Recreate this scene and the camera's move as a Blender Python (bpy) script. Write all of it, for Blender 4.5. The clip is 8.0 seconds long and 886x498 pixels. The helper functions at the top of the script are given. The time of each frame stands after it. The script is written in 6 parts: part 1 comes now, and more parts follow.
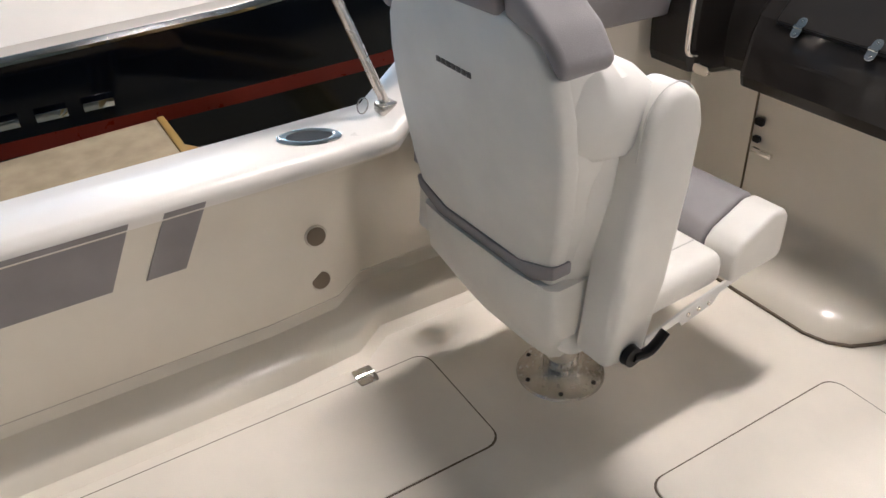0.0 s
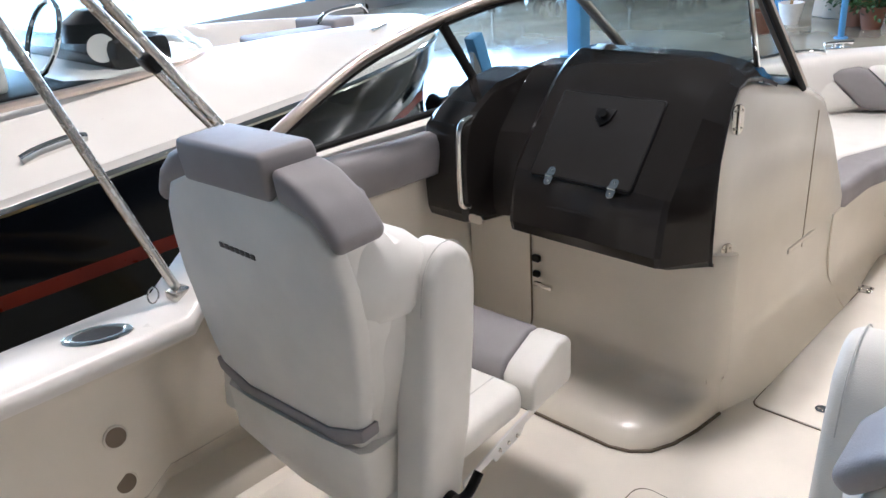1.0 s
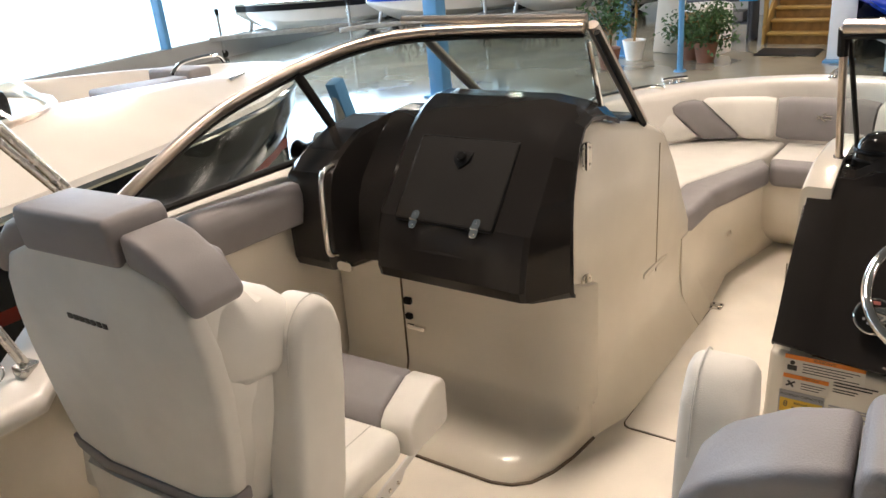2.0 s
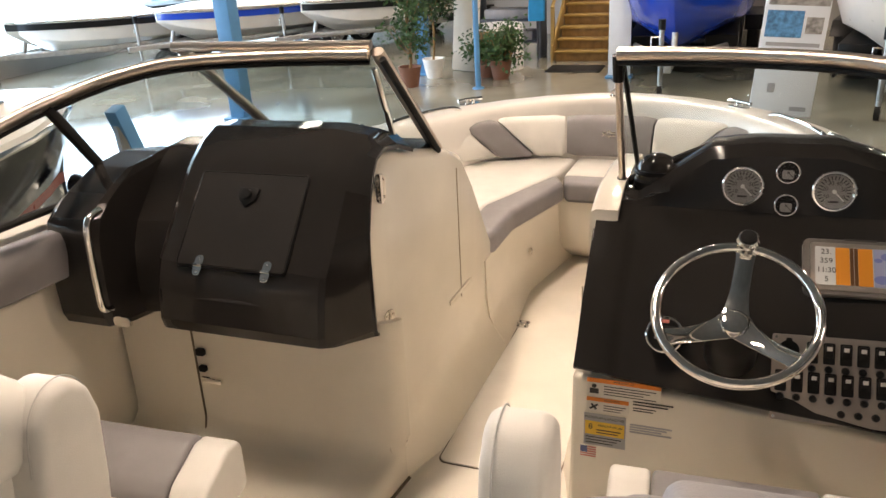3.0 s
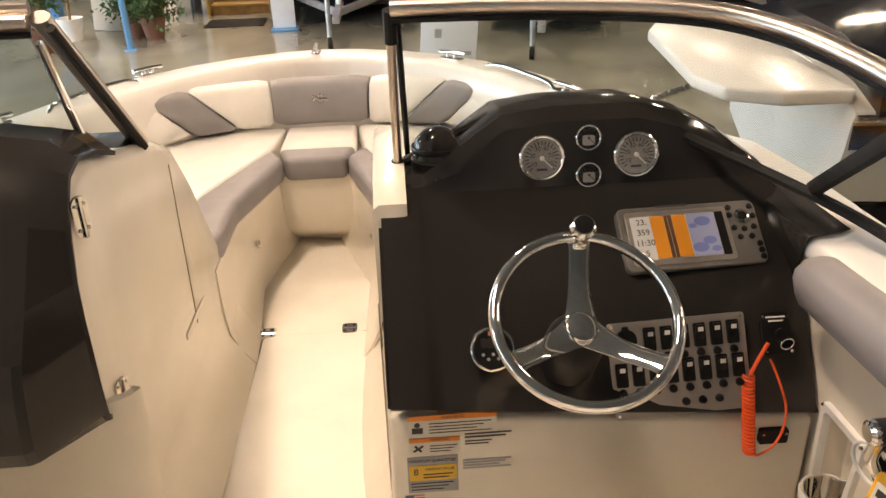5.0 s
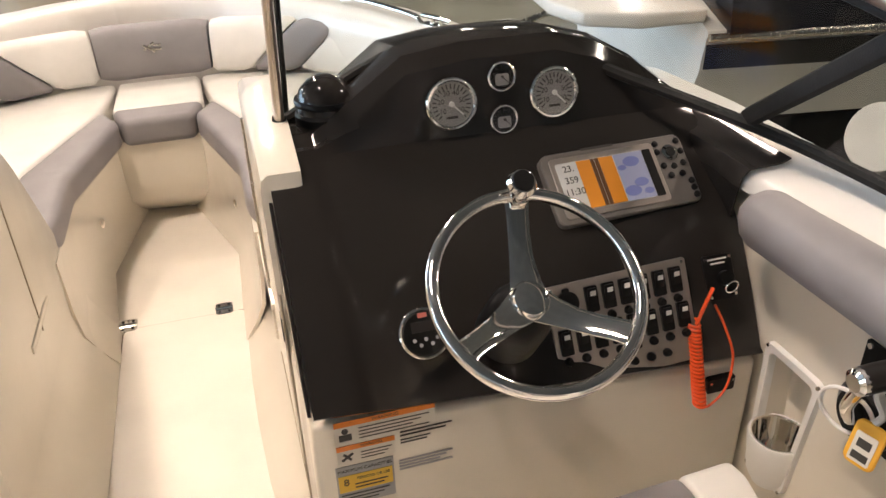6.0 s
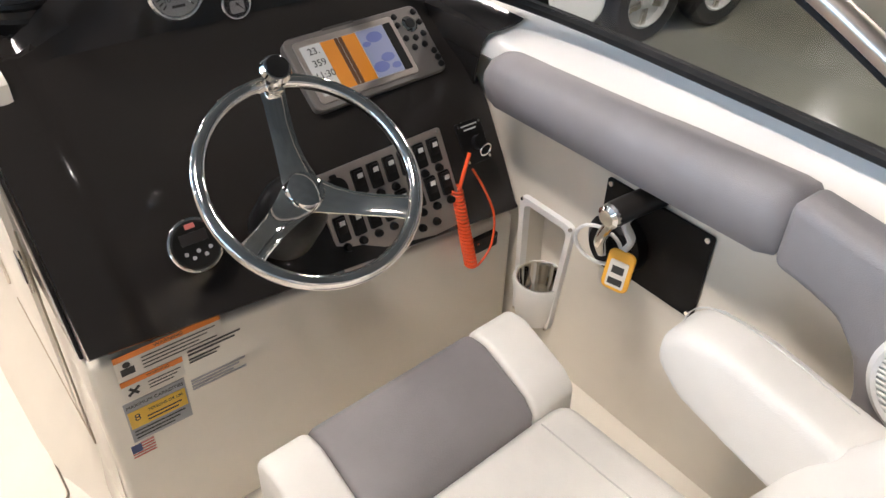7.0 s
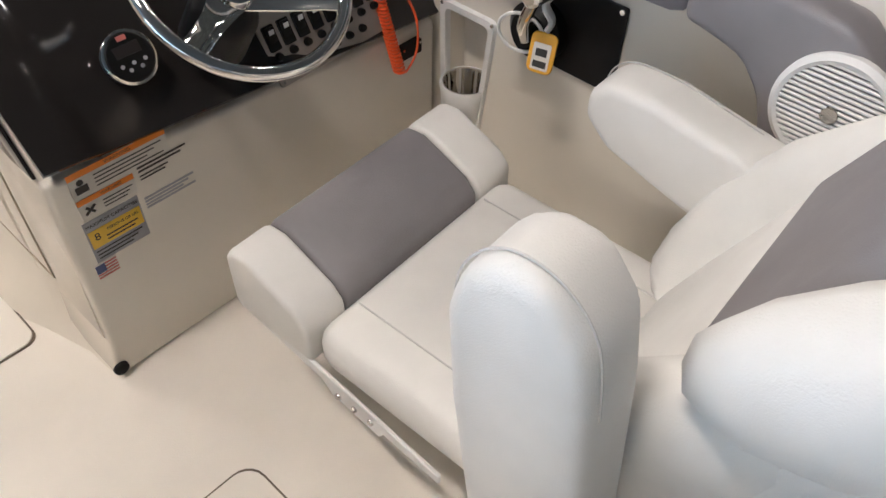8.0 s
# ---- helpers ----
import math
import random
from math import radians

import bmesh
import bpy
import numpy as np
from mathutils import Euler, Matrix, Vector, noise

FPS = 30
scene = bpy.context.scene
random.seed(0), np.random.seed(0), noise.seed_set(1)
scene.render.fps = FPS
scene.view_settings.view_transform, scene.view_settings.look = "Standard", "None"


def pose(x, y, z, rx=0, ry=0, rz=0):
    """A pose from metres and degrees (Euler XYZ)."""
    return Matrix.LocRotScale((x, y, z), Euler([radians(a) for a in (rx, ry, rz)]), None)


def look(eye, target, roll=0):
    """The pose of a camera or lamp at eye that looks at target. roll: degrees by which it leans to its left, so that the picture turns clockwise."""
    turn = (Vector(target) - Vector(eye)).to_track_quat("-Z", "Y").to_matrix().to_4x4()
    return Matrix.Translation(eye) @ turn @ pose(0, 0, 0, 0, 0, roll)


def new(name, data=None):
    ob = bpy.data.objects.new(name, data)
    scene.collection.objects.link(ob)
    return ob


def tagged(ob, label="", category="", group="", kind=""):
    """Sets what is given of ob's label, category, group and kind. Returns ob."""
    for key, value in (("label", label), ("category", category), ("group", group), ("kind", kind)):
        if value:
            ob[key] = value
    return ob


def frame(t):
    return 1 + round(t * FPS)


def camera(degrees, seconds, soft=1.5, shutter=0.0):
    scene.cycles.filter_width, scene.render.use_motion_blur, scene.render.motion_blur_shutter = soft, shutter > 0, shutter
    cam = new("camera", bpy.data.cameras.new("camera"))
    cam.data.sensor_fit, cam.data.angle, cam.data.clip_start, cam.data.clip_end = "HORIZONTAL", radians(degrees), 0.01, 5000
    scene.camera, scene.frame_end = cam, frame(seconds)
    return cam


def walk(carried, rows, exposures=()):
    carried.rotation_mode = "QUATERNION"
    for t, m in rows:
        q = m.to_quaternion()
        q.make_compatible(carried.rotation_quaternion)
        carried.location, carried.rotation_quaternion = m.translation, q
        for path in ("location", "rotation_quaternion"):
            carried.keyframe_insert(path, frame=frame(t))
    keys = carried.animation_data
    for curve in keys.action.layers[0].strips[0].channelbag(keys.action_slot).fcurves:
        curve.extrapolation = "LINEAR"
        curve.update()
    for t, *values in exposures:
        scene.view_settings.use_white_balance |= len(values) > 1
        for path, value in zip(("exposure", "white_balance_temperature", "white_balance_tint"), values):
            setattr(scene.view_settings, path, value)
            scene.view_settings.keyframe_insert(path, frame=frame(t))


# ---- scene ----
cam = camera(59.0, 8.0)
PATH = [
    (0, (0.544, -1.882, 1.413), (-0.911, -1.069, 0.307), -2.9),
    (0.5, (0.565, -1.888, 1.403), (-0.758, -0.717, 0.465), -3.0),
    (0.9, (0.605, -1.867, 1.459), (-0.703, -0.596, 0.637), -3.9),
    (1, (0.607, -1.866, 1.464), (-0.698, -0.574, 0.672), -3.9),
    (2.5, (0.636, -1.8, 1.486), (-0.251, -0.161, 0.762), -3.6),
    (3, (0.619, -1.698, 1.489), (-0.06, 0.045, 0.782), -2.9),
    (3.5, (0.601, -1.568, 1.489), (0.058, 0.218, 0.773), -2.9),
    (4, (0.586, -1.485, 1.482), (0.212, 0.326, 0.72), -2.3),
    (4.5, (0.453, -1.39, 1.472), (0.35, 0.432, 0.654), -1.8),
    (6, (0.235, -1.014, 1.397), (0.711, 0.656, 0.405), -1.8),
    (6.5, (0.241, -0.929, 1.383), (0.989, 0.517, 0.222), 0.6),
    (6.6, (0.235, -0.925, 1.38), (1.049, 0.467, 0.196), 1.3),
    (7, (0.183, -0.969, 1.377), (1.184, 0.259, 0.155), 1.8),
    (7.5, (0.088, -1.016, 1.364), (1.167, 0.056, 0.065), 1.2),
    (8, (0.047, -1.049, 1.324), (1.064, -0.134, -0.135), 1.7),
]

EXPO = [(0.0, -0.3, 5200, 10), (0.5, -0.4, 5100, 10), (1.0, -0.4, 5000, 10), (1.7, -0.45, 5700, 10), (2.5, -0.64, 6300, 13), (3.5, -0.25, 6400, 13), (4.5, -0.25, 6850, 14), (6.0, -0.25, 6000, 13), (6.5, -0.1, 5500, 11), (7.0, -0.15, 5350, 10), (7.5, -0.3, 5350, 10), (8.0, -0.7, 5300, 10)]
walk(cam, [(t, look(eye, target, roll)) for t, eye, target, roll in PATH], EXPO)

# ---- world and light ----
GROUND = -0.95
CEIL = 5.2
world = bpy.data.worlds.new("world")
world.use_nodes = True
scene.world = world
_sky = world.node_tree.nodes.new("ShaderNodeTexSky")
_sky.sky_type, _sky.sun_disc, _sky.sun_elevation, _sky.sun_rotation = "NISHITA", False, radians(35), radians(-50)
world.node_tree.links.new(_sky.outputs[0], world.node_tree.nodes["Background"].inputs[0])
world.node_tree.nodes["Background"].inputs[1].default_value = 0.12


def area_lamp(name, m, sx, sy, watts, colour):
    d = bpy.data.lights.new(name, "AREA")
    d.shape, d.size, d.size_y, d.energy, d.color = "RECTANGLE", sx, sy, watts, colour
    ob = new(name, d)
    ob.matrix_world = m
    return ob


# ---- helpers of this scene ----
def finish(bm, angle=35):
    bmesh.ops.recalc_face_normals(bm, faces=bm.faces)
    for f in bm.faces:
        f.smooth = True
    lim = radians(angle)
    for e in bm.edges:
        if len(e.link_faces) == 2 and e.calc_face_angle(0) > lim:
            e.smooth = False


def part(name, bm, material, parent=None, label="", angle=35):
    finish(bm, angle)
    me = bpy.data.meshes.new(name)
    bm.to_mesh(me)
    bm.free()
    me.materials.append(material)
    ob = new(name, me)
    if parent is not None:
        ob.parent = parent
    if label:
        ob["label"] = label
    return ob


def thing(name, label, category, group="", kind="", at=None):
    ob = new(name)
    if at is not None:
        ob.matrix_world = at
    ob.empty_display_size = 0.05
    return tagged(ob, label, category, group, kind)


def solid(name, bm, material, label, category, group="", kind="", angle=35):
    return tagged(part(name, bm, material, None, "", angle), label, category, group, kind)


def box(x0, x1, y0, y1, z0, z1, bev=0.004, seg=2):
    bm = bmesh.new()
    bmesh.ops.create_cube(bm, size=1)
    bmesh.ops.transform(bm, verts=bm.verts, matrix=Matrix.LocRotScale(((x0 + x1) / 2, (y0 + y1) / 2, (z0 + z1) / 2), None, (abs(x1 - x0), abs(y1 - y0), abs(z1 - z0))))
    if bev:
        bmesh.ops.bevel(bm, geom=bm.edges[:], offset=min(bev, 0.48 * min(abs(x1 - x0), abs(y1 - y0), abs(z1 - z0))), segments=seg, profile=0.5, affect="EDGES")
    return bm


def bx(m, sx, sy, sz, bev=0.003, seg=2):
    return moved(box(-sx / 2, sx / 2, -sy / 2, sy / 2, -sz / 2, sz / 2, bev, seg), m)


def moved(bm, m):
    bmesh.ops.transform(bm, verts=bm.verts, matrix=m)
    return bm


def joined(*bms):
    out = bms[0]
    for b in bms[1:]:
        me = bpy.data.meshes.new("tmp")
        b.to_mesh(me)
        b.free()
        out.from_mesh(me)
        bpy.data.meshes.remove(me)
    return out


def loft(rings, closed=True, caps=True):
    bm = bmesh.new()
    vs = [[bm.verts.new(p) for p in r] for r in rings]
    n = len(rings[0])
    for a, b in zip(vs, vs[1:]):
        for i in range(n if closed else n - 1):
            j = (i + 1) % n
            bm.faces.new((a[i], a[j], b[j], b[i]))
    if caps and closed:
        bm.faces.new(vs[0])
        bm.faces.new(vs[-1])
    return bm


def prism(pts, axis, a, b, bev=0.004, seg=2):
    def put(u, v, w):
        return {"x": (w, u, v), "y": (u, w, v), "z": (u, v, w)}[axis]
    bm = loft([[put(u, v, a) for u, v in pts], [put(u, v, b) for u, v in pts]])
    bmesh.ops.recalc_face_normals(bm, faces=bm.faces)
    if bev:
        bmesh.ops.bevel(bm, geom=bm.edges[:], offset=bev, segments=seg, profile=0.5, affect="EDGES", clamp_overlap=True)
    return bm


def thick(bm, d):
    """Gives a sheet a thickness d against its normals."""
    bmesh.ops.recalc_face_normals(bm, faces=bm.faces)
    bmesh.ops.solidify(bm, geom=bm.faces[:], thickness=d)
    return bm


def spline(pts, per=8):
    """A smooth curve through the points."""
    p = [Vector(q) for q in pts]
    out = []
    for i in range(len(p) - 1):
        a, b, c, d = p[max(i - 1, 0)], p[i], p[i + 1], p[min(i + 2, len(p) - 1)]
        for k in range(per):
            t = k / per
            out.append(0.5 * (2 * b + (c - a) * t + (2 * a - 5 * b + 4 * c - d) * t * t + (3 * b - 3 * c + d - a) * t ** 3))
    out.append(p[-1])
    return out


def tube(pts, r, n=12, rz=None):
    """A rod along points; rz: another half size in the second direction."""
    pts = [Vector(p) for p in pts]
    rings, side = [], None
    for i, p in enumerate(pts):
        d = (pts[min(i + 1, len(pts) - 1)] - pts[max(i - 1, 0)]).normalized()
        if side is None:
            side = d.cross(Vector((0, 0, 1)))
            side = side.normalized() if side.length > 0.01 else Vector((1, 0, 0))
        side = (side - d * side.dot(d)).normalized()
        up = side.cross(d)
        rings.append([p + side * (r * math.cos(2 * math.pi * k / n)) + up * ((rz or r) * math.sin(2 * math.pi * k / n)) for k in range(n)])
    return loft(rings)


def lathe(profile, m=None, n=32, caps=True):
    bm = loft([[(r * math.cos(2 * math.pi * k / n), r * math.sin(2 * math.pi * k / n), z) for k in range(n)] for r, z in profile], caps=caps)
    return moved(bm, m) if m is not None else bm


def ring(R, r, m=None, n=48, k=12):
    bm = bmesh.new()
    vs = [[bm.verts.new(((R + r * math.cos(2 * math.pi * j / k)) * math.cos(2 * math.pi * i / n), (R + r * math.cos(2 * math.pi * j / k)) * math.sin(2 * math.pi * i / n), r * math.sin(2 * math.pi * j / k))) for j in range(k)] for i in range(n)]
    for i in range(n):
        for j in range(k):
            bm.faces.new((vs[i][j], vs[(i + 1) % n][j], vs[(i + 1) % n][(j + 1) % k], vs[i][(j + 1) % k]))
    return moved(bm, m) if m is not None else bm


def rounded(w, h, r, seg=5):
    """A rounded rectangle, centred."""
    out = []
    for cx, cy, a0 in ((w / 2 - r, h / 2 - r, 0), (-w / 2 + r, h / 2 - r, 90), (-w / 2 + r, -h / 2 + r, 180), (w / 2 - r, -h / 2 + r, 270)):
        for k in range(seg + 1):
            a = radians(a0 + 90 * k / seg)
            out.append((cx + r * math.cos(a), cy + r * math.sin(a)))
    return out


def round_poly(pts, r, seg=5):
    """A convex outline with its corners rounded."""
    out = []
    for i, p in enumerate(pts):
        p, a, b = Vector(p), Vector(pts[i - 1]), Vector(pts[(i + 1) % len(pts)])
        u, v = p + (a - p).normalized() * r, p + (b - p).normalized() * r
        out += [tuple(u.lerp(p, k / seg).lerp(p.lerp(v, k / seg), k / seg)) for k in range(seg + 1)]
    return out


def plate(w, h, d, r, m, bev=0.0015):
    """A rounded plate with its face at +z of m."""
    return moved(prism(rounded(w, h, r), "z", 0, d, bev, 1), m)


def facing(at, normal, up=(0, 0, 1)):
    """A pose whose z is the normal and whose y is near up."""
    z = Vector(normal).normalized()
    x = Vector(up).cross(z).normalized()
    y = z.cross(x)
    m = Matrix((x, y, z)).transposed().to_4x4()
    return Matrix.Translation(at) @ m


def words(s, size, m, depth=0.0008, align="CENTER"):
    c = bpy.data.curves.new("words", "FONT")
    c.body, c.size, c.extrude, c.align_x, c.align_y = s, size, depth, align, "CENTER"
    ob = bpy.data.objects.new("words", c)
    me = bpy.data.meshes.new_from_object(ob)
    bm = bmesh.new()
    bm.from_mesh(me)
    bpy.data.objects.remove(ob)
    bpy.data.curves.remove(c)
    bpy.data.meshes.remove(me)
    return moved(bm, m)


def lerp(x, table):
    """Linear reading of a table of (x, value)."""
    if x <= table[0][0]:
        return table[0][1]
    for (a, u), (b, v) in zip(table, table[1:]):
        if x <= b:
            return u + (v - u) * (x - a) / (b - a)
    return table[-1][1]


# ---- materials ----
def mat(name, base, rough=0.5, metal=0.0, vary=0.06, scale=6.0, grain=0.0, grain_scale=400.0, coat=0.0, rough_vary=0.08, dirt=None):
    m = bpy.data.materials.new(name)
    m.use_nodes = True
    nt = m.node_tree
    b = nt.nodes["Principled BSDF"]
    b.inputs["Metallic"].default_value = metal
    b.inputs["Coat Weight"].default_value = coat
    b.inputs["Coat Roughness"].default_value = 0.06
    geo = nt.nodes.new("ShaderNodeTexCoord")
    n1 = nt.nodes.new("ShaderNodeTexNoise")
    n1.inputs["Scale"].default_value, n1.inputs["Detail"].default_value = scale, 6
    nt.links.new(geo.outputs["Object"], n1.inputs["Vector"])
    mix = nt.nodes.new("ShaderNodeMix")
    mix.data_type = "RGBA"
    lo = [c * (1 - vary) for c in base]
    hi = [min(c * (1 + vary), 1) for c in base]
    if dirt:
        lo = [c * (1 - vary) + d * vary for c, d in zip(base, dirt)]
    mix.inputs[6].default_value, mix.inputs[7].default_value = (*lo, 1), (*hi, 1)
    ramp = nt.nodes.new("ShaderNodeMapRange")
    ramp.inputs[1].default_value, ramp.inputs[2].default_value = 0.35, 0.65
    nt.links.new(n1.outputs["Fac"], ramp.inputs[0])
    nt.links.new(ramp.outputs[0], mix.inputs[0])
    nt.links.new(mix.outputs[2], b.inputs["Base Color"])
    n2 = nt.nodes.new("ShaderNodeTexNoise")
    n2.inputs["Scale"].default_value, n2.inputs["Detail"].default_value = scale * 4.3, 5
    nt.links.new(geo.outputs["Object"], n2.inputs["Vector"])
    r = nt.nodes.new("ShaderNodeMapRange")
    r.inputs[3].default_value, r.inputs[4].default_value = max(rough - rough_vary, 0.02), rough + rough_vary
    nt.links.new(n2.outputs["Fac"], r.inputs[0])
    nt.links.new(r.outputs[0], b.inputs["Roughness"])
    if grain:
        n3 = nt.nodes.new("ShaderNodeTexNoise")
        n3.inputs["Scale"].default_value, n3.inputs["Detail"].default_value = grain_scale, 3
        nt.links.new(geo.outputs["Object"], n3.inputs["Vector"])
        bump = nt.nodes.new("ShaderNodeBump")
        bump.inputs["Strength"].default_value, bump.inputs["Distance"].default_value = grain, 0.002
        nt.links.new(n3.outputs["Fac"], bump.inputs["Height"])
        nt.links.new(bump.outputs[0], b.inputs["Normal"])
    return m


def glass(name, tint, rough=0.0):
    m = bpy.data.materials.new(name)
    m.use_nodes = True
    nt = m.node_tree
    nt.nodes.remove(nt.nodes["Principled BSDF"])
    t, g, mx, fr, pw = (nt.nodes.new(k) for k in ("ShaderNodeBsdfTransparent", "ShaderNodeBsdfGlossy", "ShaderNodeMixShader", "ShaderNodeLayerWeight", "ShaderNodeMapRange"))
    t.inputs[0].default_value = (*tint, 1)
    g.inputs["Roughness"].default_value = rough + 0.01
    fr.inputs[0].default_value = 0.2
    pw.inputs[3].default_value, pw.inputs[4].default_value = 0.012, 0.22
    nt.links.new(fr.outputs[1], pw.inputs[0])
    nt.links.new(pw.outputs[0], mx.inputs[0])
    nt.links.new(t.outputs[0], mx.inputs[1])
    nt.links.new(g.outputs[0], mx.inputs[2])
    nt.links.new(mx.outputs[0], nt.nodes["Material Output"].inputs[0])
    return m


def glow(name, colour, strength):
    m = bpy.data.materials.new(name)
    m.use_nodes = True
    b = m.node_tree.nodes["Principled BSDF"]
    b.inputs["Base Color"].default_value = (*colour, 1)
    b.inputs["Emission Color"].default_value = (*colour, 1)
    b.inputs["Emission Strength"].default_value = strength
    return m


GEL = mat("cream_gelcoat", (0.75, 0.70, 0.60), 0.22, 0, 0.05, 2.5, 0.05, 60, 0.3, 0.06)
SOLE = mat("nonskid_gelcoat", (0.78, 0.73, 0.64), 0.42, 0, 0.06, 3.0, 0.25, 330, 0.0, 0.06)
DECK = mat("white_gelcoat", (0.78, 0.75, 0.70), 0.30, 0, 0.04, 2.0, 0.03, 40, 0.15, 0.06)
VINYL = mat("white_vinyl", (0.76, 0.74, 0.69), 0.45, 0, 0.05, 7.0, 0.3, 520, 0.0, 0.06)
GREY = mat("grey_vinyl", (0.25, 0.235, 0.24), 0.5, 0, 0.07, 9.0, 0.35, 520, 0.0, 0.06)
DARK = mat("charcoal_gelcoat", (0.0215, 0.0196, 0.0182), 0.09, 0.0, 0.08, 3.0, 0.015, 40, 0.0, 0.03)
CHARC = mat("satin_charcoal_panel", (0.0195, 0.0177, 0.0163), 0.36, 0, 0.08, 8.0, 0.06, 600)
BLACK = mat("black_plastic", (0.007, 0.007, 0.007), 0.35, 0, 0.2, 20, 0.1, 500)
RUBBER = mat("black_rubber", (0.015, 0.014, 0.013), 0.6, 0, 0.2, 20, 0.2, 300)
CHROME = mat("chrome", (0.86, 0.84, 0.80), 0.07, 1.0, 0.02, 12, 0, 0, 0, 0.03)
STEEL = mat("brushed_steel", (0.62, 0.59, 0.54), 0.26, 1.0, 0.05, 20, 0.1, 700, 0, 0.06)
ALU = mat("aluminium_frame", (0.60, 0.53, 0.46), 0.32, 1.0, 0.05, 15, 0.05, 400, 0, 0.05)
SILVER = mat("silver_panel", (0.40, 0.36, 0.32), 0.36, 0.8, 0.05, 30, 0.1, 700)
PIPING = mat("vinyl_piping", (0.58, 0.565, 0.53), 0.5)
SEAM = mat("seam", (0.35, 0.30, 0.22), 0.6)
GAP = mat("dark_gap", (0.13, 0.10, 0.065), 0.7)
WHITE = mat("white_plastic", (0.78, 0.77, 0.74), 0.35)
GLASS = glass("tinted_glass", (0.90, 0.93, 0.93))
CLEAR = glass("gauge_glass", (0.97, 0.97, 0.97))
ORANGE = mat("orange_cord", (0.75, 0.09, 0.015), 0.35)
YELLOW = mat("yellow_tag", (0.80, 0.42, 0.03), 0.45)
LABEL = mat("label_film", (0.72, 0.68, 0.60), 0.4, 0, 0.03)
LORANGE = mat("label_orange", (0.80, 0.24, 0.02), 0.4)
LYELLOW = mat("label_yellow", (0.80, 0.52, 0.04), 0.4)
LGREY = mat("label_grey", (0.36, 0.36, 0.37), 0.4)
INK = mat("ink", (0.04, 0.035, 0.03), 0.5)
LRED = mat("label_red", (0.55, 0.16, 0.13), 0.4)
LBLUE = mat("label_blue", (0.08, 0.10, 0.22), 0.4)
PLOTTER = mat("grey_plotter_case", (0.15, 0.138, 0.125), 0.42, 0.2, 0.05, 20, 0.1, 600)
DIAL = mat("silver_dial", (0.30, 0.29, 0.275), 0.4, 0.1, 0.03)
HOLE_SHADE = mat("hole_shade", (0.20, 0.16, 0.11), 0.8)
for _m in (DARK, CHARC, BLACK, RUBBER):
    _m.node_tree.nodes["Principled BSDF"].inputs["Specular IOR Level"].default_value = 0.32
for _m in (BLACK, RUBBER):
    _m.node_tree.nodes["Principled BSDF"].inputs["Specular IOR Level"].default_value = 0.2

# ---- lamps of the showroom ----
mat_lamp = mat("lamp_housing", (0.6, 0.6, 0.58), 0.5)


def ceiling_lights():
    glowm = glow("lamp_glow", (1.0, 0.85, 0.66), 8.0)
    for x in (-9.1, -1.1, 6.9, 14.9):
        for y in (-5.4, -0.2, 5.0, 10.2, 15.4, 20.6):
            l = thing("ceiling_light", "long fluorescent ceiling fixture of the showroom", "lamp", "ceiling lights", at=pose(x, y, CEIL - 0.06))
            part("housing", box(-0.2, 0.2, -0.65, 0.65, 0.0, 0.06, 0.01), mat_lamp, l)
            part("diffuser", box(-0.17, 0.17, -0.62, 0.62, -0.02, 0.0, 0.005), glowm, l)
            area_lamp("lamp", pose(x, y, CEIL - 0.10), 0.3, 1.2, 275, (1.0, 0.79, 0.60))


ceiling_lights()
# daylight through the row of windows on the port side
area_lamp("daylight", look((-13.6, 6, 1.8), (0, 5, 0.5)), 22, 4, 2300, (0.62, 0.80, 1.0))

# ---- the boat's shell ----
# half beam of the gunwale's outer edge, and its height, along the boat
BEAM = [(-3.2, 1.20), (-1.0, 1.24), (0.6, 1.26), (1.2, 1.22), (1.6, 1.13), (2.0, 0.99), (2.3, 0.83), (2.55, 0.62), (2.72, 0.40), (2.82, 0.18), (2.85, 0.0)]
SHEER = [(-3.2, 0.61), (-1.12, 0.61), (-0.98, 0.72), (-0.82, 0.835), (-0.2, 0.845), (0.5, 0.845), (1.1, 0.75), (1.6, 0.71), (2.85, 0.70)]


def cockpit_floor():
    bm = box(-1.2, 1.2, -3.2, 2.25, -0.06, 0.0, 0)
    ob = solid("floor", bm, SOLE, "cream non-skid gelcoat cockpit sole of the boat", "floor", kind="structure")
    def lid(x0, x1, y0, y1, r=0.04):
        w, h = x1 - x0, y1 - y0
        m = Matrix.Translation(((x0 + x1) / 2, (y0 + y1) / 2, 0.0005))
        part("hatch_gasket", plate(w + 0.008, h + 0.008, 0.002, r, m, 0), GAP, ob)
        part("hatch_lid", plate(w, h, 0.005, r, m, 0.0015), SOLE, ob)
    lid(-0.90, -0.53, -2.25, -1.15)
    lid(-0.245, 0.33, -0.95, -0.335)
    lid(-0.175, 0.20, 0.205, 1.175, 0.03)
    return ob


